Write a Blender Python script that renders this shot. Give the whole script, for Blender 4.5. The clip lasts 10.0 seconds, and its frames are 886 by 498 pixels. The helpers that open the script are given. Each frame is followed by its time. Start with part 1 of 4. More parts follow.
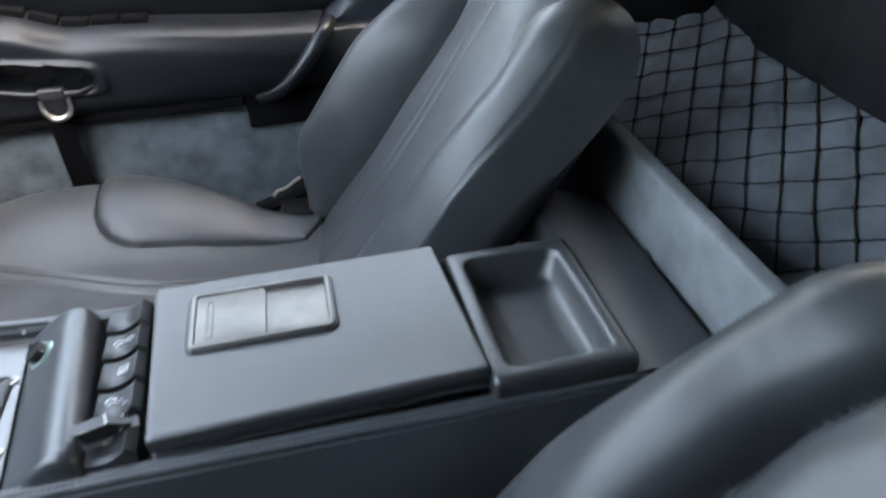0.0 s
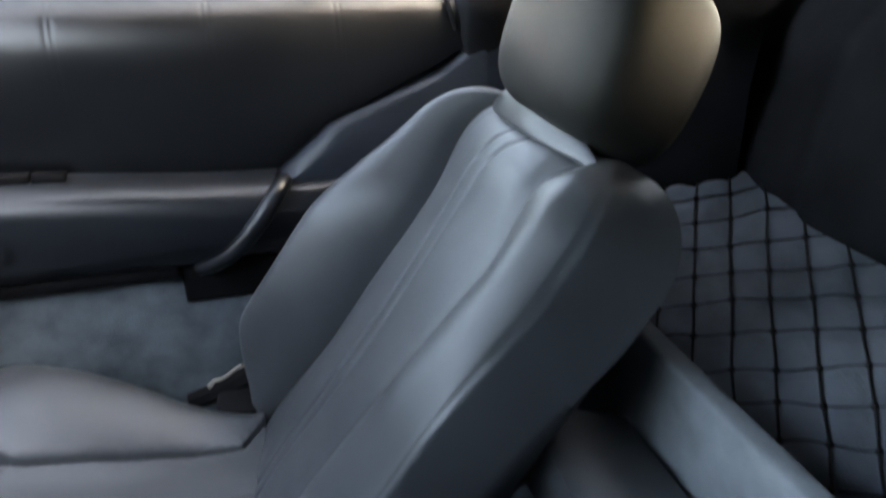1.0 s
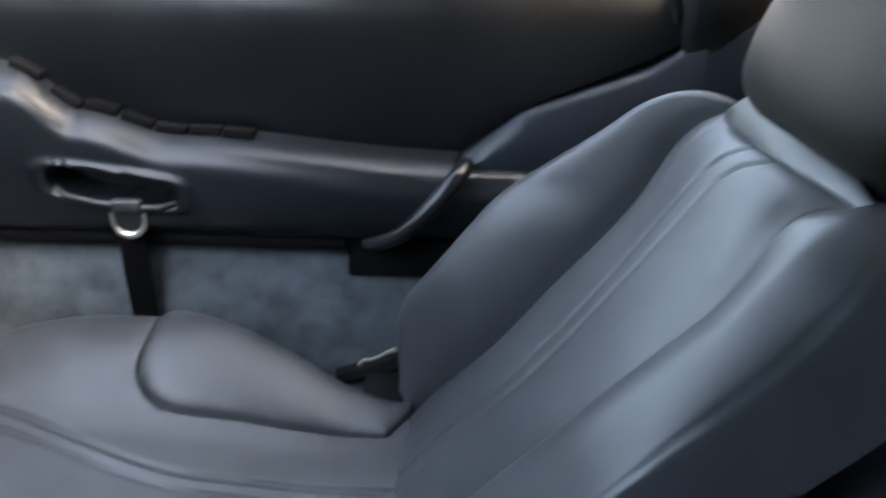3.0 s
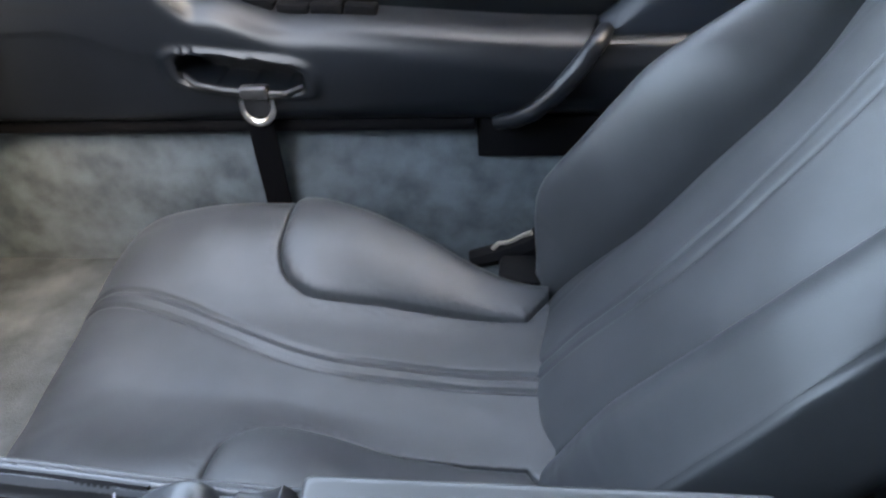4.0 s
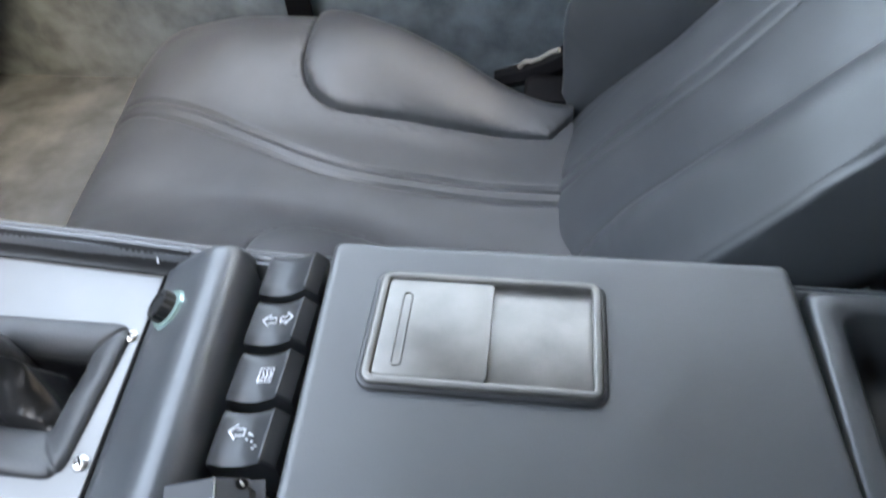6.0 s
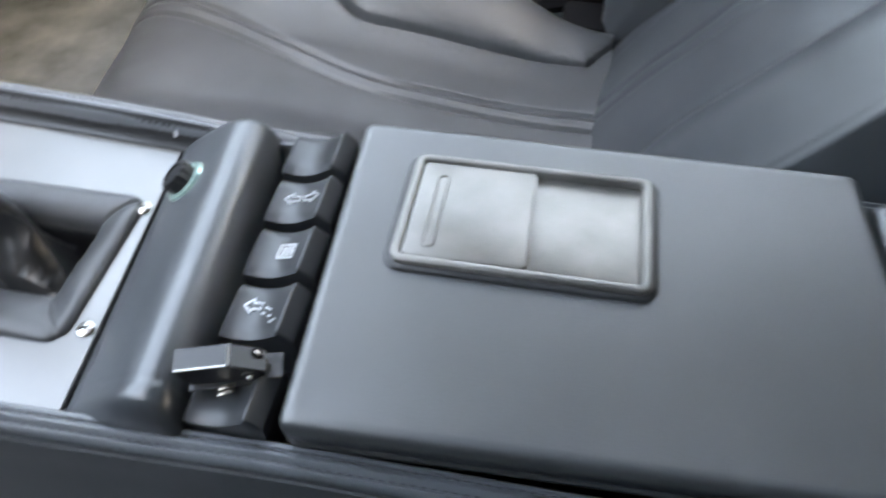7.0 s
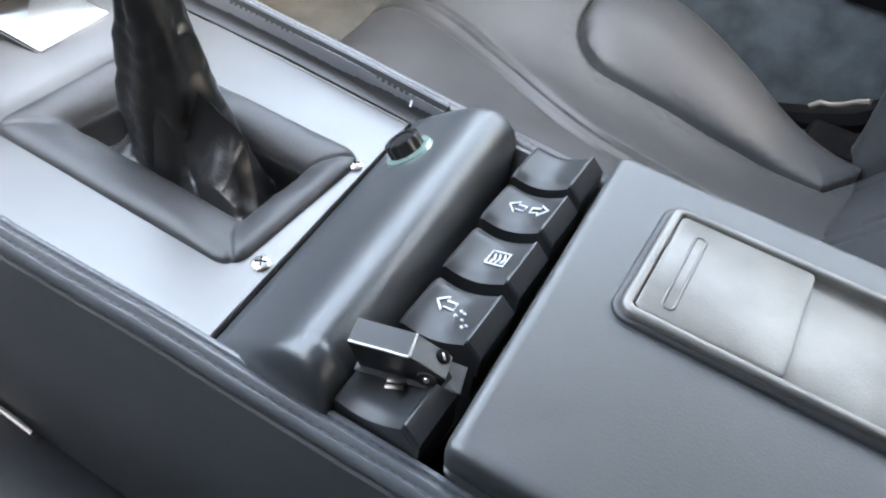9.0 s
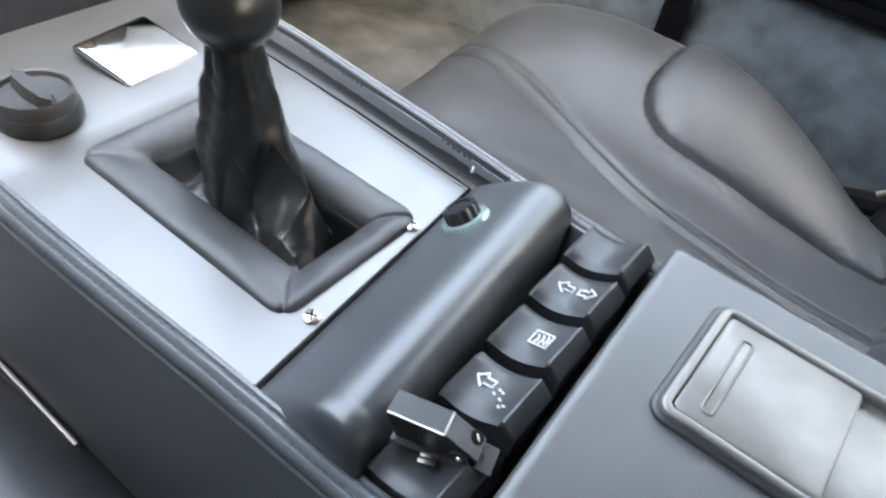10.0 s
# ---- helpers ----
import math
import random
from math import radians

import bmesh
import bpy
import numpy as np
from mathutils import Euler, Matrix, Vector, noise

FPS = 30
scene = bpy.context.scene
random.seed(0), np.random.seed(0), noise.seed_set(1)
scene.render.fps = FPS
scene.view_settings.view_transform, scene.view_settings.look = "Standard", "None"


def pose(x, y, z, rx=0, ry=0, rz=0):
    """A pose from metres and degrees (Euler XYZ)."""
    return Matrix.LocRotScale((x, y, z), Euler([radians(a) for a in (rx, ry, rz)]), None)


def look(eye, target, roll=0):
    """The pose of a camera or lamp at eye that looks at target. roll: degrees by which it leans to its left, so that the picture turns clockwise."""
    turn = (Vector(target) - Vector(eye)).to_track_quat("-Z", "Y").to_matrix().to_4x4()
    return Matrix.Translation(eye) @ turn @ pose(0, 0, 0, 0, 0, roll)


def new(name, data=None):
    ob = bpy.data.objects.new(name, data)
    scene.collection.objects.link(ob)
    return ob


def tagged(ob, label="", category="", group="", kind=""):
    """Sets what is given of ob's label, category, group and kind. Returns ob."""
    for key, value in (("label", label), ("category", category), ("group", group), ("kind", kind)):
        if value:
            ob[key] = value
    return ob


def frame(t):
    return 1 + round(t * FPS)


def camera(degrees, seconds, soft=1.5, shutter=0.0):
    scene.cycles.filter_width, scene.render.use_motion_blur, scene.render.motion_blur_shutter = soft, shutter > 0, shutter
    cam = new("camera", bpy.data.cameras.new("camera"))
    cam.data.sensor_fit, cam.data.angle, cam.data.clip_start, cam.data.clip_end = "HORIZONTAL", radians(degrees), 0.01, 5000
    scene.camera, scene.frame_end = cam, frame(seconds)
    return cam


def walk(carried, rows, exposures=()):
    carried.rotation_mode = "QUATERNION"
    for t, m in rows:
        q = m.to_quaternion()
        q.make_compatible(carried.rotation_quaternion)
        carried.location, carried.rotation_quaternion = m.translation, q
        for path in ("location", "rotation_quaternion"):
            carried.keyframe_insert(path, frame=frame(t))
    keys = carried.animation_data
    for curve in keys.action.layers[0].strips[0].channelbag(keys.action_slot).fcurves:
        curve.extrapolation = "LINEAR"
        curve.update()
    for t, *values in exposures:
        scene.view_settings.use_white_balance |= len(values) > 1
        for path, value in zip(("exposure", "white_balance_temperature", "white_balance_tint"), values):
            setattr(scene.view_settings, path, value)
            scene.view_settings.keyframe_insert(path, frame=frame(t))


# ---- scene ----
cam = camera(63.8, 10.0, soft=2.0, shutter=0.5)
PATH = [
    (0, (0.028, -0.502, 0.808), (0.353, 1.098, -0.347), -2.4),
    (0.45, (0.050, -0.397, 0.783), (0.440, 1.254, -0.280), -1.75),
    (1, (0.077, -0.285, 0.764), (0.523, 1.482, -0.06), -1.1),
    (1.5, (0.082, -0.244, 0.774), (0.537, 1.579, 0.089), -0.6),
    (2, (0.074, -0.234, 0.777), (0.471, 1.617, 0.132), 0.2),
    (2.5, (0.059, -0.234, 0.772), (0.375, 1.612, 0.068), 2.7),
    (3, (0.034, -0.207, 0.754), (0.105, 1.593, -0.114), 2.6),
    (4.5, (-0.024, -0.165, 0.746), (-0.309, 1.373, -0.501), -5.7),
    (5, (-0.03, -0.169, 0.748), (-0.378, 1.346, -0.51), -6.0),
    (5.5, (-0.023, -0.186, 0.736), (-0.364, 1.286, -0.575), -6.7),
    (5.7, (-0.014, -0.196, 0.726), (-0.306, 1.214, -0.661), -5.7),
    (6.8, (-0.012, -0.22, 0.681), (-0.24, 1.033, -0.86), -3.3),
    (7, (-0.029, -0.222, 0.665), (-0.286, 1.023, -0.879), -1.5),
    (7.5, (-0.059, -0.223, 0.646), (-0.447, 1.018, -0.873), 1.7),
    (8, (-0.083, -0.222, 0.621), (-0.596, 1.028, -0.853), 4.8),
    (8.5, (-0.085, -0.221, 0.609), (-0.665, 1.026, -0.842), 6.3),
    (9, (-0.083, -0.218, 0.61), (-0.688, 1.033, -0.828), 8.1),
    (9.5, (-0.085, -0.216, 0.614), (-0.743, 1.034, -0.802), 9.3),
    (10, (-0.091, -0.213, 0.629), (-0.842, 1.008, -0.765), 10.2),
]
EXPOSURES = [(0, 4.95, 9900, 8), (2, 4.5, 8500, 8), (3, 4.7, 8700, 8), (5, 5.15, 9300, 7), (7, 5.18, 10300, 8), (10, 5.28, 10300, 8)]
walk(cam, [(t, look(eye, target, roll)) for t, eye, target, roll in PATH], EXPOSURES)

# ---- light: bright hazy daylight through the windscreen and side windows ----
world = bpy.data.worlds.new("sky")
scene.world = world
world.use_nodes = True
wn = world.node_tree.nodes
sky = wn.new("ShaderNodeTexSky")
sky.sky_type, sky.sun_disc = "NISHITA", False
sky.sun_elevation, sky.sun_rotation = radians(42), radians(125)
sky.air_density, sky.dust_density, sky.ozone_density = 0.9, 3.6, 1.3
wn["Background"].inputs["Strength"].default_value = 0.15
world.node_tree.links.new(sky.outputs[0], wn["Background"].inputs["Color"])
sun = new("sun", bpy.data.lights.new("sun", "SUN"))
sun.data.energy, sun.data.angle, sun.data.color = 0.33, radians(28), (0.90, 0.95, 1.0)
sun.matrix_world = look((0, 0, 0), (-0.609, 0.426, -0.669))


# ---- materials ----
def material(name, colour, rough=0.5, metal=0.0, grain=0.0, grain_scale=600.0, vary=0.0, vary_scale=9.0, second=None, spec=0.5, kind="noise", coat=0.0):
    m = bpy.data.materials.new(name)
    m.use_nodes = True
    t, n, l = m.node_tree, m.node_tree.nodes, m.node_tree.links
    b = n["Principled BSDF"]
    b.inputs["Base Color"].default_value = (*colour, 1)
    b.inputs["Roughness"].default_value = rough
    b.inputs["Metallic"].default_value = metal
    b.inputs["Specular IOR Level"].default_value = spec
    b.inputs["Coat Weight"].default_value = coat
    co = n.new("ShaderNodeTexCoord")
    if vary or second:
        a = n.new("ShaderNodeTexNoise")
        a.inputs["Scale"].default_value, a.inputs["Detail"].default_value = vary_scale, 5
        l.new(co.outputs["Object"], a.inputs["Vector"])
        r = n.new("ShaderNodeValToRGB")
        r.color_ramp.elements[0].position, r.color_ramp.elements[1].position = 0.32, 0.68
        lo = [c * (1 - vary) for c in colour]
        hi = second or [min(1, c * (1 + vary)) for c in colour]
        r.color_ramp.elements[0].color, r.color_ramp.elements[1].color = (*lo, 1), (*hi, 1)
        l.new(a.outputs["Fac"], r.inputs["Fac"])
        l.new(r.outputs["Color"], b.inputs["Base Color"])
        mr = n.new("ShaderNodeMapRange")
        mr.inputs["To Min"].default_value, mr.inputs["To Max"].default_value = max(0.02, rough - 0.07), min(1, rough + 0.07)
        l.new(a.outputs["Fac"], mr.inputs["Value"])
        l.new(mr.outputs["Result"], b.inputs["Roughness"])
    if grain:
        if kind == "leather":
            g = n.new("ShaderNodeTexVoronoi")
            g.feature = "SMOOTH_F1"
            out = g.outputs["Distance"]
        else:
            g = n.new("ShaderNodeTexNoise")
            g.inputs["Detail"].default_value = 4
            out = g.outputs["Fac"]
        g.inputs["Scale"].default_value = grain_scale
        l.new(co.outputs["Object"], g.inputs["Vector"])
        bump = n.new("ShaderNodeBump")
        bump.inputs["Strength"].default_value, bump.inputs["Distance"].default_value = grain, 0.6 / grain_scale
        l.new(out, bump.inputs["Height"])
        l.new(bump.outputs["Normal"], b.inputs["Normal"])
    return m


SEAT_LEATHER = material("seat_leather", (0.0445, 0.0485, 0.0535), 0.43, 0, 0.13, 900, 0.14, 14, kind="leather", spec=0.62)
# Headrest: seat leather taken near black, its shade under the roof held in the colour.
HEAD_SHADE_LEATHER = material("shaded_headrest_leather", (0.0066, 0.0068, 0.0060), 0.60, 0, 0.2, 900, 0.15, 12, kind="leather", spec=0.30)
QUARTER_LEATHER = material("quarter_leather", (0.0135, 0.0185, 0.027), 0.34, 0, 0.2, 900, 0.15, 10, kind="leather", spec=0.38)
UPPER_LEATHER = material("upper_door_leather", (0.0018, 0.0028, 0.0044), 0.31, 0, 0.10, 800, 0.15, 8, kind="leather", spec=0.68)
CONSOLE_LEATHER = material("console_leather", (0.089, 0.098, 0.107), 0.37, 0, 0.10, 900, 0.15, 10, kind="leather", spec=0.9)
TRIM_LEATHER = material("trim_leather", (0.038, 0.041, 0.044), 0.38, 0, 0.12, 900, 0.15, 10, kind="leather", spec=0.9)
LID_LEATHER = material("lid_leather", (0.052, 0.0545, 0.057), 0.40, 0, 0.08, 900, 0.14, 9, kind="leather", spec=0.95)
BOOT_LEATHER = material("boot_leather", (0.011, 0.0115, 0.0128), 0.34, 0, 0.14, 700, 0.25, 30, kind="leather", spec=0.55)
DOOR_LEATHER = material("door_leather", (0.0080, 0.0103, 0.0140), 0.32, 0, 0.12, 800, 0.15, 8, kind="leather", spec=0.46)
FRAME_LEATHER = material("boot_frame_leather", (0.042, 0.045, 0.049), 0.46, 0, 0.10, 600, 0.22, 40, kind="leather", spec=0.6)
THREAD = material("thread", (0.042, 0.045, 0.050), 0.5)
ROLL_LEATHER = material("roll_leather", (0.049, 0.054, 0.060), 0.34, 0, 0.10, 900, 0.15, 12, kind="leather", spec=0.9)
CARPET = material("carpet", (0.122, 0.148, 0.165), 0.95, 0, 1.0, 420, 0.30, 22, spec=0.15)
LEDGE = material("ledge_carpet", (0.21, 0.23, 0.245), 0.95, 0, 0.8, 500, 0.2, 16, spec=0.15)
CARGO = material("cargo_carpet", (0.132, 0.147, 0.167), 0.95, 0, 1.0, 500, 0.3, 12, spec=0.15)
MAT = material("floor_mat", (0.066, 0.078, 0.089), 0.95, 0, 1.0, 420, 0.30, 15, second=(0.105, 0.119, 0.130), spec=0.1)
SILVER = material("silver_plate", (0.185, 0.183, 0.180), 0.36, 0.75, 0.08, 1500, 0.05, 20)
MIRROR = material("polished_plate", (0.9, 0.92, 0.93), 0.06, 1.0)
STEEL = material("steel", (0.78, 0.76, 0.72), 0.3, 1.0, 0.1, 900)
BRASS = material("worn_steel", (0.40, 0.37, 0.32), 0.3, 1.0, 0.1, 900)
PLASTIC = material("black_plastic", (0.018, 0.019, 0.021), 0.32, 0, 0, 1400, 0.1, 40)
MATTE = material("matte_black", (0.004, 0.004, 0.0048), 0.75, 0, 0.2, 700, 0.2, 12, spec=0.12)
PARTITION = material("partition_leather", (0.012, 0.0125, 0.0142), 0.85, 0, 0.3, 700, 0.3, 12, spec=0.06)
ROCKER = material("rocker_plastic", (0.029, 0.031, 0.034), 0.34, 0, 0, 2000, 0.06, 40)
ASH = material("ash_plate", (0.20, 0.19, 0.178), 0.34, 0.5, 0.14, 900, 0.20, 34)
ASHDARK = material("ash_frame", (0.050, 0.050, 0.052), 0.35, 0.2, 0.2, 900, 0.2, 40)
# Cream of the hinge lever, darkened to carry the shadow beside the seat.
CREAM = material("cream_plastic", (0.22, 0.20, 0.175), 0.45, 0, 0.1, 900, 0.1, 40)
PRINT = material("white_print", (0.85, 0.87, 0.9), 0.5)
GREEN = material("green_ring", (0.40, 0.58, 0.54), 0.15, 0.6)
NET = material("net_cord", (0.006, 0.006, 0.007), 0.8)
GRASS = material("grass", (0.045, 0.062, 0.020), 0.9, 0, 0.8, 60, 0.4, 2.5, second=(0.095, 0.108, 0.050), spec=0.2)
FACADE = material("pale_render", (0.80, 0.84, 0.88), 0.8, 0, 0.2, 60, 0.05, 2)
SLATE = material("slate", (0.16, 0.19, 0.23), 0.7, 0, 0.5, 20, 0.2, 3)
BRICK = material("brown_wall", (0.15, 0.086, 0.074), 0.85, 0, 0.5, 40, 0.2, 2)
WHITE = material("white_render", (0.88, 0.88, 0.86), 0.8, 0, 0.2, 60, 0.05, 2)
LEAF = material("leaf", (0.045, 0.066, 0.024), 0.6, 0, 0, 1, 0.4, 6, second=(0.11, 0.135, 0.058))
BARK = material("bark", (0.17, 0.145, 0.115), 0.9, 0, 0.8, 30, 0.3, 5)
RED = material("red_paint", (0.52, 0.075, 0.048), 0.4, 0, 0.1, 60, 0.1, 6)
PAINT = material("car_paint", (0.02, 0.02, 0.025), 0.2, 0, 0, 1, coat=0.5)
GLASS = bpy.data.materials.new("window_glass")
GLASS.use_nodes = True
gb = GLASS.node_tree.nodes["Principled BSDF"]
gb.inputs["Transmission Weight"].default_value, gb.inputs["Roughness"].default_value, gb.inputs["IOR"].default_value = 1.0, 0.0, 1.1


# ---- mesh helpers ----
def finish(bm, sharp=42):
    bmesh.ops.recalc_face_normals(bm, faces=bm.faces)
    for f in bm.faces:
        f.smooth = True
    for e in bm.edges:
        if len(e.link_faces) == 2 and e.calc_face_angle(0) > radians(sharp):
            e.smooth = False


def thing(name, at=(0, 0, 0), label="", category="", group="", kind=""):
    return tagged(_at(new(name), at), label, category, group, kind)


def _at(ob, at):
    ob.location = at
    return ob


def part(name, bm, mat, parent=None, label="", sharp=42, keep=False):
    if not keep:
        finish(bm, sharp)
    me = bpy.data.meshes.new(name)
    bm.to_mesh(me)
    bm.free()
    me.materials.append(mat)
    ob = new(name, me)
    if parent is not None:
        ob.parent = parent
        ob.matrix_parent_inverse = Matrix.Translation(parent.matrix_world.translation).inverted() if parent.parent is None and parent.data is None else Matrix.Identity(4)
        if parent.data is None:
            ob.matrix_parent_inverse = Matrix.Translation(-Vector(parent.location))
    return tagged(ob, label)


def single(name, bm, mat, label, category, group="", kind="", sharp=42):
    return tagged(part(name, bm, mat, None, "", sharp), label, category, group, kind)


def box(x0, x1, y0, y1, z0, z1, bev=0.003, seg=2, m=None):
    bm = bmesh.new()
    bmesh.ops.create_cube(bm, size=1)
    for v in bm.verts:
        v.co = Vector(((x0 + x1) / 2 + v.co.x * (x1 - x0), (y0 + y1) / 2 + v.co.y * (y1 - y0), (z0 + z1) / 2 + v.co.z * (z1 - z0)))
    if bev:
        bmesh.ops.bevel(bm, geom=bm.edges[:], offset=bev, segments=seg, profile=0.5, affect="EDGES")
    if m:
        bmesh.ops.transform(bm, matrix=m, verts=bm.verts)
    return bm


def loft(rings, cap=True, closed=True):
    """A skin over rings of points of one length."""
    bm = bmesh.new()
    vs = [[bm.verts.new(p) for p in r] for r in rings]
    k = len(vs[0])
    for a, b in zip(vs, vs[1:]):
        for i in range(k if closed else k - 1):
            j = (i + 1) % k
            bm.faces.new((a[i], a[j], b[j], b[i]))
    if cap and closed:
        bm.faces.new(vs[0])
        bm.faces.new(vs[-1])
    return bm


def tube(path, r, k=8, cap=True):
    path = [Vector(p) for p in path]
    rings, side = [], None
    for i, p in enumerate(path):
        d = (path[min(i + 1, len(path) - 1)] - path[max(i - 1, 0)]).normalized()
        if side is None:
            side = d.orthogonal().normalized()
        side = (side - d * side.dot(d)).normalized()
        up = d.cross(side)
        rr = r(i / (len(path) - 1)) if callable(r) else r
        rings.append([p + side * rr * math.cos(a) + up * rr * math.sin(a) for a in (2 * math.pi * j / k for j in range(k))])
    return loft(rings, cap)


def lathe(profile, at, k=32, tilt=None):
    rings = [[Vector((r * math.cos(2 * math.pi * j / k), r * math.sin(2 * math.pi * j / k), z)) for j in range(k)] for r, z in profile]
    bm = loft(rings)
    m = Matrix.Translation(at) @ (tilt or Matrix.Identity(4))
    bmesh.ops.transform(bm, matrix=m, verts=bm.verts)
    return bm


def join(*bms):
    out = bmesh.new()
    for b in bms:
        me = bpy.data.meshes.new("tmp")
        b.to_mesh(me)
        b.free()
        out.from_mesh(me)
        bpy.data.meshes.remove(me)
    return out


def stitches(path, gap=0.0040, length=0.0028, r=0.0005, m=None):
    """Small thread beads along a line of points."""
    pts = [Vector(p) for p in path]
    verts, faces, carry = [], [], 0.0
    for a, b in zip(pts, pts[1:]):
        d = b - a
        n = d.length
        if n < 1e-6:
            continue
        d /= n
        s = d.orthogonal().normalized()
        u = d.cross(s)
        while carry < n:
            c = a + d * carry
            base = len(verts)
            verts += [c - d * length / 2, c + s * r, c + u * r, c - s * r, c - u * r, c + d * length / 2]
            for i in range(4):
                j = (i + 1) % 4
                faces += [(base, base + 1 + i, base + 1 + j), (base + 5, base + 1 + j, base + 1 + i)]
            carry += gap
        carry -= n
    bm = bmesh.new()
    vs = [bm.verts.new(v) for v in verts]
    for f in faces:
        bm.faces.new([vs[i] for i in f])
    return bm


def lerp(a, b, t):
    return a + (b - a) * t


def sm(a, b, x):
    t = min(1.0, max(0.0, (x - a) / (b - a)))
    return t * t * (3 - 2 * t)


def groove(d, w):
    return math.exp(-(d / w) ** 2)


def spline(pr, n):
    """A rounded line through the points of a profile."""
    out = []
    for i in range(len(pr) - 1):
        a, b, c, d = pr[max(i - 1, 0)], pr[i], pr[i + 1], pr[min(i + 2, len(pr) - 1)]
        for k in range(n):
            t = k / n
            out.append(tuple(0.5 * (2 * b[j] + (c[j] - a[j]) * t + (2 * a[j] - 5 * b[j] + 4 * c[j] - d[j]) * t * t + (3 * b[j] - a[j] - 3 * c[j] + d[j]) * t ** 3) for j in (0, 1)))
    out.append(pr[-1])
    return out


def table(x, pts):
    """Smooth interpolation through a few pairs."""
    if x <= pts[0][0]:
        return pts[0][1]
    for (x0, y0), (x1, y1) in zip(pts, pts[1:]):
        if x <= x1:
            return lerp(y0, y1, sm(x0, x1, x))
    return pts[-1][1]


def linear(x, pts):
    return float(np.interp(x, [p[0] for p in pts], [p[1] for p in pts]))


# ---- structure: floor, bulkhead, sill, door, glass, roof ----
FLOOR_Z = 0.045
single("floor", box(-1.25, 0.40, -0.80, 0.80, -0.02, FLOOR_Z - 0.012, 0), CARPET, "dark blue-grey carpeted car floor", "floor", kind="structure")


def wavy_sheet(x0, x1, y0, y1, z, nx, ny, amp, mat_thick):
    rings = []
    for i in range(nx + 1):
        x = lerp(x0, x1, i / nx)
        top = [Vector((x, lerp(y0, y1, j / ny), z + amp * noise.noise((x * 5, lerp(y0, y1, j / ny) * 5, 0)))) for j in range(ny + 1)]
        bot = [Vector((p.x, p.y, z - mat_thick)) for p in reversed(top)]
        rings.append(top + bot)
    return loft(rings)


single("floor_mat", wavy_sheet(-1.2, -0.30, 0.14, 0.755, FLOOR_Z, 40, 30, 0.004, 0.012), MAT, "worn beige-grey carpet mat in the passenger footwell", "floor mat")
single("firewall", box(-1.50, -1.25, -0.85, 0.85, -0.02, 0.70, 0.01), MATTE, "black carpeted wall at the front of the footwell", "wall", kind="structure")


# door sill with carpet
def sill():
    rings = []
    for i in range(81):
        x = lerp(-1.25, 0.42, i / 80)
        b = 0.004 * noise.noise((x * 6, 1, 0))
        prof = [(0.755, FLOOR_Z - 0.02), (0.752, 0.09), (0.748, 0.15), (0.744, 0.21), (0.746, 0.27), (0.756, 0.300), (0.80, 0.305), (0.80, FLOOR_Z - 0.02)]
        rings.append([Vector((x, y + b, z)) for y, z in prof])
    return loft(rings)


single("door_sill", sill(), CARPET, "door sill covered in worn blue-grey carpet", "sill", kind="structure", sharp=60)


# passenger door
def arm_top(x):
    return table(x, [(-0.62, 0.60), (-0.50, 0.535), (-0.42, 0.485), (-0.30, 0.455), (0.08, 0.430), (0.5, 0.415)])


def arm_profile(x, end=0.0):
    t = arm_top(x)
    lo = 0.318
    mid = (t + lo) / 2
    return [(0.775, t + 0.012), (0.752, t + 0.008), (0.730, t), (0.712, t - 0.012), (0.702, t - 0.030), (0.699, mid + 0.01), (0.702, mid - 0.02),
            (0.708, lo + 0.022), (0.720, lo + 0.004), (0.735, lo - 0.004), (0.775, lo - 0.002)]


door = thing("door_1", (0, 0.78, 0.3), "closed black leather passenger door with long armrest", "door", kind="structure")


def armrest():
    """Door armrest with an oval recess round the pull handle."""
    rings = []
    for i in range(360):
        x = lerp(-1.2, 0.075, i / 359)
        pr = arm_profile(x)
        fine = spline(pr, 9)
        ring = []
        for y, z in fine:
            dx, dz = (x + 0.378) / 0.098, (z - (0.394 - 0.12 * (x + 0.378))) / 0.026
            r = (abs(dx) ** 5 + abs(dz) ** 3) ** 0.28
            y += 0.055 * (1 - sm(0.68, 0.86, r)) if y < 0.73 else 0
            y -= 0.005 * groove(r - 1.0, 0.14) if y < 0.73 else 0
            shift = 0.09 * (t_lean(z)) if x > -0.05 else 0
            ring.append(Vector((x + shift * sm(-0.05, 0.075, x), y, z)))
        ring.append(Vector((x, 0.80, 0.318)))
        ring.append(Vector((x, 0.80, pr[0][1])))
        rings.append(ring)
    return loft(rings)


def t_lean(z):
    return (z - 0.425) / 0.10


part("armrest", armrest(), DOOR_LEATHER, door, "padded armrest in black leather")


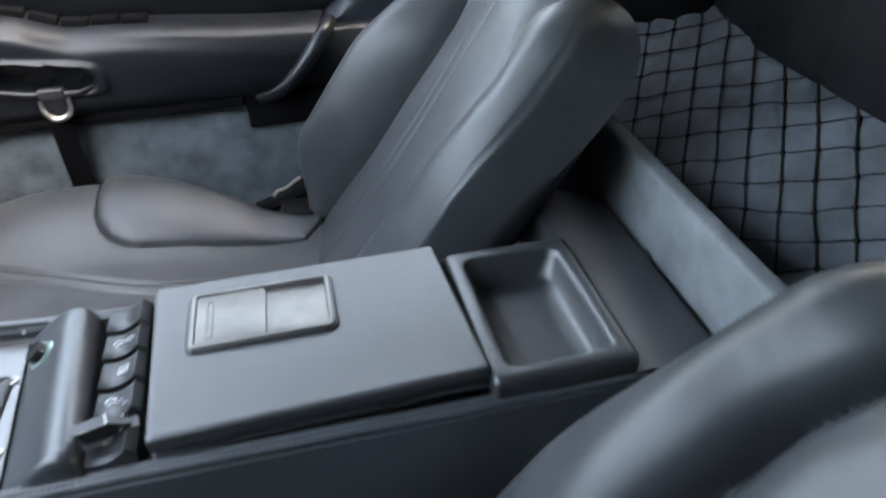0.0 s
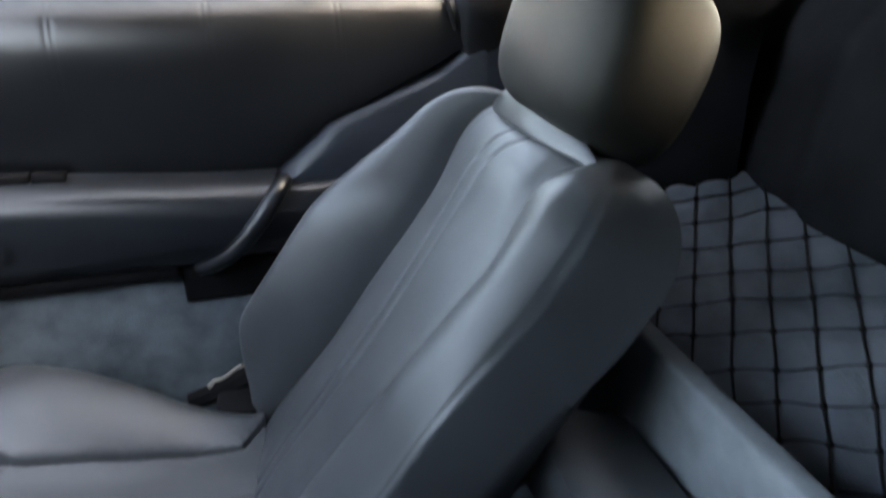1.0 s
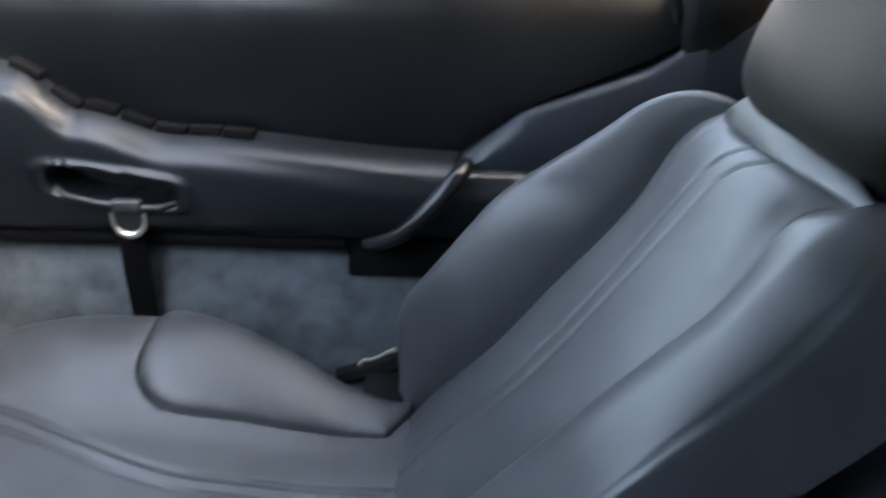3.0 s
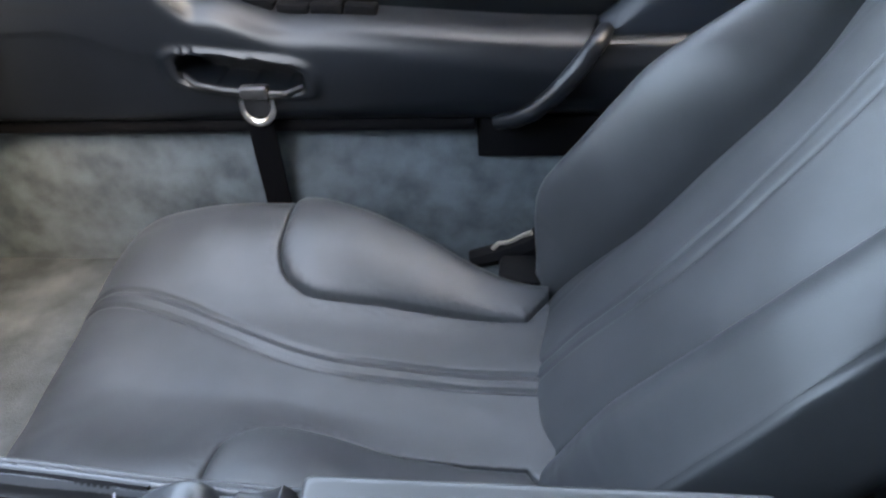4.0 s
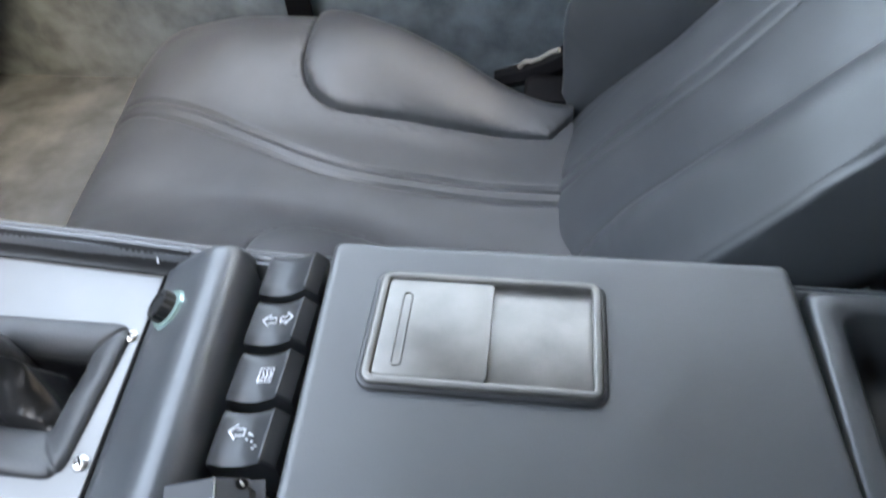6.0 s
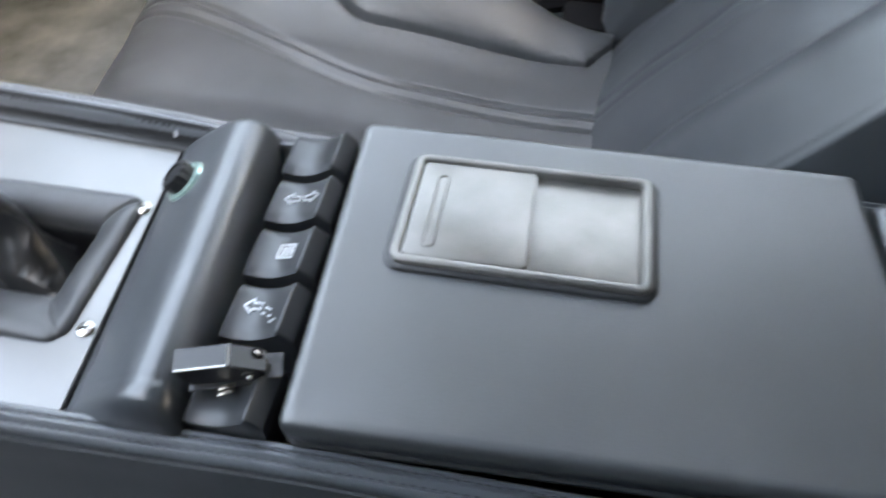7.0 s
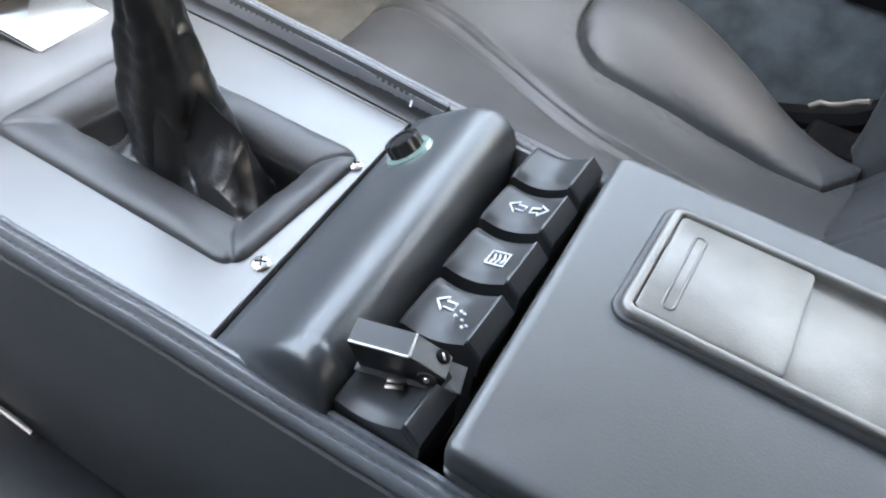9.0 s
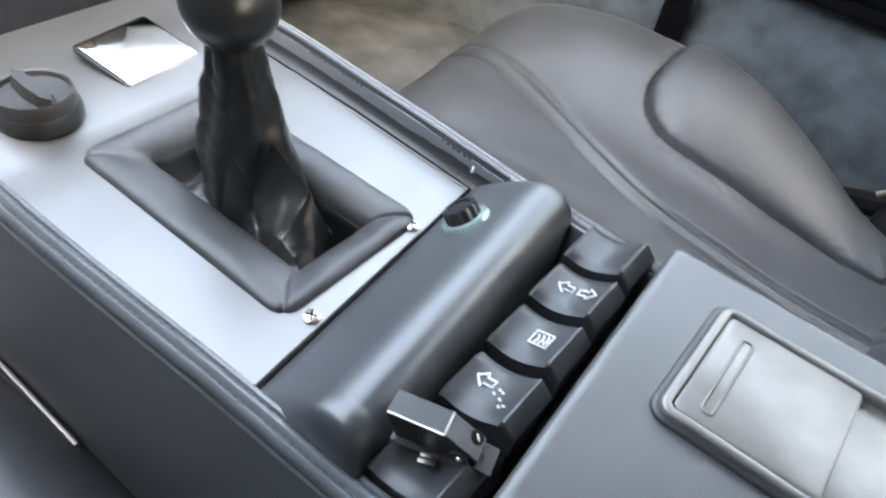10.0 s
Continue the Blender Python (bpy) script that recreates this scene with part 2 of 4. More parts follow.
def upper_panel():
    rings = []
    for i in range(781):
        x = lerp(-1.2, 0.44, i / 780)
        pl = 0.0
        for s in (-0.56, -0.37, -0.178, 0.018, 0.196):
            pl += groove(x - s - 0.004, 0.0028) + groove(x - s + 0.004, 0.0028)
        w = 0.7 - 0.02 * x
        low = max(arm_top(x) - 0.01, linear(x, [(0.04, 0.40), (0.061, 0.414), (0.167, 0.503), (0.334, 0.578), (0.434, 0.633)]) if x > 0.04 else 0)
        low = min(low, w - 0.012)
        prof = [(0.815, w), (0.803, w - 0.005), (0.789, w - 0.015), (0.776, w - 0.028), (0.766, w - 0.043), (0.759, w - 0.062), (0.755, w - 0.085), (0.754, w - 0.12), (0.758, w - 0.19), (0.766, w - 0.26)]
        ring = []
        for y, z in spline(prof, 4):
            ring.append(Vector((x, y + (0.0003 + 0.0003 * sm(w - 0.09, w - 0.02, z)) * pl, max(z, low))))
        ring.append(Vector((x, 0.774, low)))
        ring.append(Vector((x, 0.815, low)))
        rings.append(ring)
    return loft(rings)


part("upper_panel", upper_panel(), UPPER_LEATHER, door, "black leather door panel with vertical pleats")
for s in (-0.56, -0.37, -0.178, 0.018, 0.196):
    w = 0.7 - 0.02 * s
    part("pleat_stitching", stitches([(s + 0.0075, y - 0.0006, w + dz) for y, dz in [(0.789, -0.015), (0.776, -0.028), (0.766, -0.043), (0.759, -0.062), (0.755, -0.085), (0.754, -0.12)]]), UPPER_LEATHER, door)

# slanted leather end cap of the armrest
cap_path = [(0.098, 0.738, 0.430), (0.090, 0.712, 0.428), (0.078, 0.700, 0.415), (0.058, 0.694, 0.390), (0.035, 0.694, 0.362), (0.010, 0.698, 0.338), (-0.015, 0.708, 0.322), (-0.040, 0.722, 0.312)]
part("armrest_cap", tube(cap_path, lambda s: 0.011 + 0.002 * math.sin(math.pi * s), 14), DOOR_LEATHER, door, "slanted rolled leather cap")


def arm_rear():
    rings = []
    for i in range(30):
        x = lerp(0.0, 0.46, i / 29)
        pr = spline([(y + 0.010, min(z, 0.425)) for y, z in arm_profile(max(x, 0.08))], 4)
        ring = [Vector((x + 0.085 * t_lean(z) * (1 - i / 29), y, z)) for y, z in pr]
        ring += [Vector((x, 0.80, 0.318)), Vector((x, 0.80, pr[0][1]))]
        rings.append(ring)
    return loft(rings)


part("rear_armrest", arm_rear(), DOOR_LEATHER, door, "armrest section behind the door in black leather")
part("door_bottom", box(-1.2, -0.069, 0.722, 0.80, 0.298, 0.318, 0.005), MATTE, door, "black lower door edge")
part("lock_cover", box(-0.068, 0.30, 0.735, 0.80, 0.250, 0.312, 0.004), MATTE, door, "matte black cover plate")
# slotted strip on the armrest's top edge
for i in range(7):
    x = -0.505 + i * 0.045
    z = arm_top(x + 0.02)
    z2 = arm_top(x + 0.04)
    ang = -math.degrees(math.atan2(z2 - arm_top(x), 0.04))
    part("slot_strip", box(-0.021, 0.021, -0.010, 0.010, -0.006, 0.007, 0.002, m=pose(x + 0.02, 0.750, z + 0.009, 0, ang, 0)), MATTE, door, "slotted black plastic strip")

# handle bar, clip, ring and strap
pull = thing("door_pull", (-0.37, 0.70, 0.37), "black door pull bar with silver clip in the armrest", "door handle")
part("bar", tube([(-0.462, 0.712, 0.389), (-0.44, 0.698, 0.381), (-0.40, 0.694, 0.374), (-0.36, 0.694, 0.370), (-0.32, 0.697, 0.367), (-0.298, 0.708, 0.372)], 0.0055, 10), PLASTIC, pull, "glossy black bar")
part("clip", box(-0.380, -0.341, 0.686, 0.702, 0.363, 0.381, 0.004, 3), ASHDARK, pull, "dull silver clip")
strap = thing("strap_with_ring", (-0.365, 0.70, 0.34), "black webbing strap hanging from a polished steel D-ring", "strap")
ring_pts = [(-0.360 + 0.0215 * math.cos(a), 0.691, 0.352 + 0.023 * math.sin(a)) for a in (math.pi * (1.0 + k / 20) for k in range(21))]
ring_pts = [(-0.3815, 0.691, 0.362)] + ring_pts + [(-0.3385, 0.691, 0.362)]
part("ring", tube(ring_pts, lambda s: 0.0032 + 0.0024 * math.sin(math.pi * s), 10), STEEL, strap, "polished steel ring")
part("loop", box(-0.378, -0.343, 0.690, 0.700, 0.337, 0.368, 0.003), PLASTIC, strap)
part("webbing", loft([[Vector((x0 - 0.019, y, z)), Vector((x0 + 0.019, y, z)), Vector((x0 + 0.019, y + 0.003, z)), Vector((x0 - 0.019, y + 0.003, z))]
                      for x0, y, z in [(-0.366, 0.700, 0.345), (-0.366, 0.704, 0.31), (-0.369, 0.712, 0.26), (-0.372, 0.722, 0.20), (-0.375, 0.732, 0.13), (-0.378, 0.735, 0.06)]]), MATTE, strap, "black webbing")

# quarter trim behind the door
quarter = thing("quarter_trim", (0.3, 0.78, 0.5), "dark blue-black leather trim panel behind the door", "trim panel", kind="structure")


def quarter_panel():
    rings = []
    for i in range(60):
        x = lerp(0.085, 0.62, i / 59)
        top = linear(x, [(0.05, 0.405), (0.085, 0.432), (0.175, 0.508), (0.34, 0.572), (0.40, 0.615), (0.45, 0.655), (0.62, 0.70)])
        d = top - 0.41
        prof = [(0.80, top), (0.768, top), (0.752, top - 0.006), (0.741, top - min(0.02, 0.5 * d)), (0.737, top - 0.5 * d), (0.738, 0.41), (0.745, 0.30), (0.80, 0.30)]
        rings.append([Vector((x, y, z)) for y, z in prof])
    return loft(rings)


part("panel", quarter_panel(), QUARTER_LEATHER, quarter)
pillar = thing("rear_pillar", (0.45, 0.8, 0.7), "black leather-lined pillar between side and rear window", "pillar", kind="structure")
pill = []
for i in range(40):
    z = lerp(0.56, 1.02, i / 39)
    s = max(0.0, (z - 0.60) / 0.42)
    xa = 0.370 + 0.40 * max(0.0, z - 0.69) + 0.16 * max(0.0, z - 0.69) ** 2 + 0.0015 * math.sin(150 * z) * sm(0.74, 0.66, z)
    ft = 0.046 * (1 - sm(0.655, 0.745, z))
    pill.append([Vector((xa, 0.83 - 0.10 * s, z)), Vector((xa + 0.004, 0.803 - 0.10 * s - 0.9 * ft, z)), Vector((xa + 0.022, 0.790 - 0.10 * s - ft, z)), Vector((xa + 0.07, 0.780 - 0.10 * s - 0.8 * ft, z)), Vector((xa + 0.20, 0.775 - 0.08 * s, z)), Vector((xa + 0.30, 0.770 - 0.08 * s, z)), Vector((xa + 0.30, 0.84 - 0.08 * s, z)), Vector((xa + 0.1, 0.85 - 0.1 * s, z))])
part("cover", loft([[Vector((x, y, r[0].z)) for x, y in spline([(v.x, v.y) for v in r[:6]], 4)] + r[6:] for r in pill]), PARTITION, pillar)
part("cuff", tube([(0.356, 0.776, 0.688), (0.354, 0.770, 0.676), (0.358, 0.763, 0.655), (0.366, 0.757, 0.628)], lambda s: 0.0034, 10), PARTITION, pillar, "gathered leather seam at the foot of the pillar")

window = thing("window_1", (0.0, 0.82, 0.7), "clear side window with thin black divider bar", "window", kind="structure")
def leaning_pane(x0, x1, lean):
    return loft([[Vector((x0 + lean * k, y, z)), Vector((x1 + (lean if x1 < 0.3 else 0.2) * k, y, z)), Vector((x1 + (lean if x1 < 0.3 else 0.2) * k, y + 0.004, z)), Vector((x0 + lean * k, y + 0.004, z))] for k, y, z in ((0, 0.818, 0.69), (1, 0.600, 1.01))])


pane = part("pane", leaning_pane(-1.0, 0.175, -0.10), GLASS, window)
pane2 = part("pane", leaning_pane(0.200, 0.385, -0.10), GLASS, window)
for p in (pane, pane2):
    p.visible_shadow = False
part("divider_bar", tube([(0.192, 0.806, 0.690), (0.172, 0.772, 0.745), (0.130, 0.670, 0.90), (0.10, 0.590, 1.02)], 0.0085, 8), MATTE, window)
part("weather_strip", box(-1.1, 0.20, 0.802, 0.815, 0.700, 0.7042, 0.0015, m=pose(0, 0, -0.002, 0, 1.15, 0)), MATTE, window)

# bulkhead, cargo net and rear panels
bulk = thing("rear_ledge", (0.39, 0.2, 0.35), "low upright ledge covered in light grey-blue carpet", "ledge", kind="structure")
part("face", box(0.388, 0.412, -0.75, 0.75, 0.02, 0.421, 0.006, 3), LEDGE, bulk)
def quilt(x, y):
    """Carpet swelling between the cords of the net."""
    u, v = x - 0.5035, y - 0.3085
    det = 0.0252 * 0.0290 + 0.0244 * 0.0165
    a, b = (u * 0.0290 - v * 0.0165) / det, (0.0252 * v + 0.0244 * u) / det
    return 0.007 * (abs(math.sin(math.pi * a)) * abs(math.sin(math.pi * b))) ** 0.55


single("cargo_floor", loft([[Vector((x, y, quilt(x, y) + 0.386 + 0.68 * (x - 0.477) + 0.22 * (y - 0.264) + 0.006 * noise.noise((x * 14, y * 14, 2)) + 0.004 * noise.noise((x * 40, y * 40, 5)))) for y in [lerp(-0.8, 0.8, j / 340) for j in range(341)]]
                            for x in [lerp(0.40, 0.76, k / 84) for k in range(85)]], False, False),
       CARGO, "sloping luggage floor in blue-grey quilted carpet", "cargo floor", kind="structure", sharp=80)


def net_z(x, y):
    return 0.3915 + 0.68 * (x - 0.477) + 0.22 * (y - 0.264) + 0.006 * noise.noise((x * 14, y * 14, 2)) + 0.003 * noise.noise((x * 40, y * 40, 5))


net = thing("cargo_net", (0.5, 0.3, 0.4), "black knotted cargo net stretched over the luggage floor", "cargo net")
NR, NC = Vector((0.0252, -0.0244)), Vector((0.0165, 0.0290))


def net_point(i, j):
    p = Vector((0.5035, 0.3085)) + NR * i + NC * j
    w = 0.0028
    return Vector((p.x + w * noise.noise((i * 0.7, j * 0.7, 1)), p.y + w * noise.noise((i * 0.7, j * 0.7, 8)), 0))


def inside(p):
    return 0.415 < p.x < 0.70 and -0.45 < p.y < 0.76


def cords(swap):
    for i in range(-30, 31):
        run = []
        for q in range(-120, 121):
            p = net_point(q / 4, i) if swap else net_point(i, q / 4)
            if inside(p):
                run.append((p.x, p.y, net_z(p.x, p.y)))
        if len(run) > 3:
            part("cord", tube(run, 0.0009 if swap else 0.0014, 5), NET, net)


cords(False)
cords(True)
knots = []
for i in range(-30, 31):
    for j in range(-30, 31):
        p = net_point(i, j)
        if inside(p):
            b = bmesh.new()
            bmesh.ops.create_icosphere(b, subdivisions=1, radius=0.0038, matrix=Matrix.Translation((p.x, p.y, net_z(p.x, p.y))))
            knots.append(b)
tagged(part("knot_mesh", join(*knots), NET, net), kind="stuff")
part_rear = thing("rear_partition", (0.62, 0, 0.6), "black leather partition with pleats under the rear window", "partition", kind="structure")
rp = []
for i in range(201):
    y = lerp(-0.85, 0.85, i / 200)
    pl = sum(groove(y - s, 0.006) for s in (-0.6, -0.45, -0.3, -0.15, 0.0, 0.15, 0.3, 0.45, 0.6))
    rp.append([Vector((x + 0.004 * pl, y, z)) for x, z in [(0.605, 0.478), (0.60, 0.50), (0.61, 0.58), (0.63, 0.66), (0.66, 0.695), (0.70, 0.700), (1.5, 0.675), (1.5, 0.46), (0.64, 0.470)]])
part("panel", loft(rp), PARTITION, part_rear)
part("corner_box", loft([[Vector((x + k * 0.03 * (x < 0.65), y + k * 0.02 * (y < 0.5), z)) for x, y in ((0.594, 0.384), (0.505, 0.470), (0.495, 0.50), (0.495, 0.80), (0.70, 0.80), (0.70, 0.384))] for k, z in ((0, 0.42), (0, 0.60), (0.4, 0.66), (1, 0.694))]), PARTITION, part_rear, "black corner panel")
# Unseen roof slab; its front edge is set to keep sun glow off the sill.
single("roof", box(-0.32, 1.4, -0.60, 0.60, 1.00, 1.03, 0.01), MATTE, "unseen black headliner, sized to shade the cabin", "ceiling", kind="structure")
# Unseen wall over door and window, added to block light from the driver's side.
single("driver_side_blocker", loft([[Vector((x, y, z)) for y, z in [(-0.80, -0.1), (-0.80, 0.69), (-0.57, 1.03), (-0.62, 1.05), (-0.87, 0.69), (-0.87, -0.1)]] for x in (-1.3, 1.5)]), MATTE, "unseen dark wall blocking light from the driver's side", "door", kind="structure")
single("side_wall_lower", box(-1.3, 1.5, 0.80, 0.87, -0.1, 0.69, 0.01), PAINT, "dark painted car body side", "car body", kind="structure")

# dashboard underside
dash = thing("dashboard", (-0.9, 0, 0.5), "dark dashboard with padded lower edge", "dashboard", kind="structure")
# Pad top is raised to keep windscreen light off the passenger backrest.
dp = []
for i in range(41):
    y = lerp(0.135, 0.80, i / 40)
    dp.append([Vector((x, y, z)) for x, z in spline([(-1.5, 0.80), (-0.93, 0.80), (-0.80, 0.77), (-0.72, 0.66), (-0.698, 0.50), (-0.694, 0.455), (-0.708, 0.444), (-0.77, 0.435), (-1.0, 0.42), (-1.5, 0.40)], 4)])
part("pad", loft(dp), DOOR_LEATHER, dash, "padded dashboard edge")
part("cowl", box(-1.5, -0.86, -0.80, 0.135, 0.40, 0.71, 0.03, 3), MATTE, dash)
# Added block: its black stands for footwell shade and cuts sky light.
part("footwell_shade", box(-1.5, -0.86, 0.11, 0.742, 0.215, 0.445, 0.02, 3), MATTE, dash, "added black block for the shade under the dashboard")
part("center_stack", loft([[Vector((x, y, z)) for x, z in [(-0.60, 0.05), (-0.595, 0.345), (-0.61, 0.357), (-0.98, 0.475), (-1.0, 0.05)]] for y in (-0.125, -0.12, 0.10, 0.105)]), MATTE, dash, "black lower centre stack")


# ---- seats ----
def make_seat(side, yc, label, lean=35.0, foot=0.028):
    seat = thing("car_seat", (-0.2, side * yc, FLOOR_Z), label, "car seat", "front seats")

    def put(bm):
        for v in bm.verts:
            v.co.y *= side
        return bm

    # cushion
    def wid(x):
        f = min(1.0, max(0.0, (x + 0.582) / 0.075))
        return 0.245 + 0.080 * math.sqrt(max(0.0, 1 - (1 - f) ** 2.6)) - 0.120 * sm(-0.34, 0.04, x)

    def pillow(x, a, far):
        # distance inside the edge seam of the side pillow, rounded at its front end
        r = 0.072
        qx, qy = r - (a - 0.111), r - (x + (0.319 if far else 0.288))
        front = r - math.hypot(max(qx, 0), max(qy, 0)) - min(max(qx, qy), 0)
        rear = (0.72 * (a - 0.111) + (0.016 - x)) * 0.81 - 0.012
        return min(front, rear)

    def line_off(x):
        return 0.009 + 0.106 * sm(-0.20, -0.56, x)

    def top(x, d):
        a = abs(d)
        w = wid(x)
        z = 0.150 + 0.034 * sm(-0.02, -0.35, x)
        z += 0.042 * sm(0.06, 0.23, a) * sm(-0.60, -0.40, x) * (1 - 0.72 * sm(-0.22, 0.02, x))
        dist = pillow(x, a, d > 0)
        if dist > -0.06:
            z -= 0.0066 * groove(dist, 0.0021) + 0.0006 * groove(dist, 0.008) + 0.0020 * groove(dist, 0.013) * abs(noise.noise((x * 75, d * 75, 1)))
        if dist > 0:
            # plump pillow: steep flank at the seam, then a broad dome
            z += (0.0085 * (1 - math.exp(-dist / 0.0042)) + 0.0095 * math.sin(math.pi / 2 * min(1, dist / 0.060))) * (1 - 0.70 * sm(-0.13, 0.015, x))
        # shallow dish before the inner pillow
        z -= 0.010 * math.exp(-((x + 0.385) / 0.055) ** 2 - ((d + 0.165) / 0.060) ** 2)
        for k in (-0.0125, -0.0045, 0.0045, 0.0125):
            z -= (0.0046 if abs(k) > 0.01 else 0.0012) * groove(d - line_off(x) - k, 0.0034)
        z += 0.0026 * groove(d - line_off(x), 0.008)
        nose = max(0.0, (-0.455 - x) / 0.127)
        z -= 0.098 * nose ** 3.0
        edge = max(0.0, (a / w - 0.74) / 0.26)
        z -= 0.075 * edge ** 2.6
        z += 0.0016 * noise.noise((x * 9, d * 9, 3)) + 0.0008 * noise.noise((x * 30, d * 24, 7))
        return z

    rings = []
    for i in range(381):
        x = -0.582 + 0.612 * (i / 380)
        w = wid(x)
        wn = min(w, yc - 0.128)
        row = [Vector((x - (0.016 + 0.11 * max(-0.2, min(0.22, w * e))) * sm(-0.40, -0.57, x), yc + (w if e > 0 else wn) * e, top(x, w * e))) for e in [lerp(-1, 1, j / 400) for j in range(401)]]
        row += [Vector((x + 0.012, yc + w * 0.97, 0.085)), Vector((x + 0.02, yc + w * 0.9, FLOOR_Z)), Vector((x + 0.02, yc - wn * 0.9, FLOOR_Z)), Vector((x + 0.012, yc - wn * 0.97, 0.085))]
        rings.append(row)
    part("cushion", put(loft(rings)), SEAT_LEATHER, seat, "", 70)
    # backrest
    a = radians(lean)
    O = Vector((foot, yc, 0.150))
    V, N = Vector((math.sin(a), 0, math.cos(a))), Vector((-math.cos(a), 0, math.sin(a)))
    H = 0.548

    def bw(v):
        s = max(0.0, (v - 0.30) / (H - 0.30))
        return 0.242 - 0.028 * s ** 2.2 - 0.012 * sm(0.12, 0.0, v)

    def tip(v):
        # rounding of the upper end, 1 below it and 0 at the very top
        q = max(0.0, (v - (H - 0.085)) / 0.085)
        return math.sqrt(max(0.0, 1 - q ** 2.3))

    def seam_u(v, near=False):
        if near:
            return 0.094 + 0.026 * sm(0.05, 0.36, v) - 0.024 * sm(0.40, 0.50, v)
        return min(0.122 + 0.046 * sm(0.22, 0.0, v) + 0.048 * sm(0.34, 0.51, v), bw(v) * 0.82)

    def pleat_u(v, k):
        if k:
            return linear(v, [(0.0, 0.038), (0.08, 0.030), (0.15, 0.014), (0.22, 0.006), (0.29, 0.008), (0.36, 0.018), (0.42, 0.032), (0.465, 0.043), (0.50, 0.043), (0.522, 0.027), (0.545, 0.000)])
        return linear(v, [(0.0, 0.016), (0.08, 0.009), (0.15, -0.006), (0.22, -0.015), (0.29, -0.013), (0.36, -0.005), (0.42, 0.006), (0.475, 0.015), (0.50, 0.008), (0.52, -0.010), (0.540, -0.034)])

    def ridge(v):
        return linear(v, [(0.0, 0.855), (0.15, 0.850), (0.26, 0.825), (0.33, 0.793), (0.39, 0.768), (0.48, 0.750), (0.53, 0.690), (0.54, 0.640)])

    def near_w(v):
        return bw(v) * (0.985 - 0.055 * sm(0.22, 0.46, v)) * (0.66 + 0.34 * tip(v))

    def bfront(u, v):
        w, us = bw(v), seam_u(v, u < 0)
        au = abs(u)
        mid = 0.008
        p = 0.012 * math.cos(min(1, abs(u - mid) / 0.118) * math.pi / 2) + 0.010 * math.sin(math.pi * min(1, v / 0.5)) + 0.006 * sm(0.40, 0.52, v)
        b = (au - us) / max(0.02, w - us)
        amp = (0.088 if u > 0 else 0.076) * sm(-0.05, 0.13, v) * (1 - 0.66 * sm(0.28, 0.53, v))
        if u > 0:
            d = au - us
            if b > 0:
                c = min(1, b)
                p += amp * math.sin(math.pi / 2 * min(1, c / 0.58)) ** 0.95
                p -= (0.050 + 0.5 * amp) * max(0, (c - 0.58) / 0.42) ** 2.4
        else:
            # the inner bolster ends in a rounded corner below the collar
            r = 0.034
            qx, qy = r - (au - us), v - (0.528 + 0.07 * sm(0.025, 0.075, au - us) - r)
            d = r - math.hypot(max(qx, 0), max(qy, 0)) - min(max(qx, qy), 0)
            if d > 0:
                p += (0.013 + 0.30 * amp) * (1 - math.exp(-d / 0.014)) + 0.10 * amp * sm(0.02, 0.09, d)
            if b > 0:
                # flat face up to a piped ridge, then a steep flank
                soft = sm(0.26, 0.44, v)
                p -= lerp(0.024 * sm(0.30, 0.86, b) + 0.070 * max(0, (b - ridge(v) - 0.005) / (0.995 - ridge(v))) ** 1.5, 0.078 * max(0, (b - 0.40) / 0.60) ** 2.0 + 0.024 * sm(-0.02, 0.22, b - ridge(v)), soft)
                p -= (0.0022 * groove(b - ridge(v), 0.014) + 0.0012 * groove(b - ridge(v) - 0.07, 0.014) * (1 - soft)) * sm(0.03, 0.1, v)
                p += 0.0012 * groove(b - ridge(v) - 0.035, 0.020) * sm(0.03, 0.1, v) * (1 - 0.7 * soft)
        p -= 0.012 * groove(d, 0.0048) + 0.006 * groove(d + 0.008, 0.020)
        for k in (0, 1):
            pu = pleat_u(v, k)
            sl = (pleat_u(v + 0.002, k) - pu) / 0.002
            p -= (0.0026 * (1 - 0.75 * sm(0.22, 0.40, v)) + 0.0030 * sm(0.45, 0.49, v)) * groove((u - pu) / math.sqrt(1 + sl * sl), 0.0030)
        p += 0.0015 * noise.noise((u * 8, v * 8, 9)) + 0.0008 * noise.noise((u * 26, v * 20, 4))
        if side < 0 and u < 0 and b > 0:
            # worn creases across the driver's inner bolster
            for v0, dp in ((0.425, 0.0003), (0.446, 0.0004), (0.470, 0.0002)):
                p -= dp * groove(v - v0 - 0.035 * (b - 0.5), 0.0065) * sm(0.15, 0.40, b) * sm(0.95, 0.75, b)
        # soft creases low on the bolsters
        p -= 0.0012 * abs(noise.noise((u * 16, v * 55, 2))) * sm(0.22, 0.05, v) * sm(0.0, 0.3, b)
        return -0.045 + (p + 0.045) * tip(v)

    def bp(u, v, p):
        return O + Vector((0, u - 0.038 * v / H, 0)) + V * v + N * p

    rings = []
    for i in range(241):
        v = -0.04 + (H + 0.04) * math.sin(math.pi / 2 * i / 240) ** 0.9
        k = tip(v)
        w = bw(v) * (0.88 + 0.12 * k)
        wn = near_w(v)
        row = [bp(wn * e if e < 0 else w * e, v, bfront(bw(v) * e, v)) for e in [lerp(-1, 1, j / 220) for j in range(221)]]
        row += [bp(wn * e if e < 0 else w * e, v, -0.045 + (q + 0.045) * k) for e, q in ((0.985, -0.070), (0.90, -0.098), (0.6, -0.108), (0, -0.108), (-0.6, -0.100), (-0.86, -0.086), (-0.955, -0.062))]
        rings.append(row)
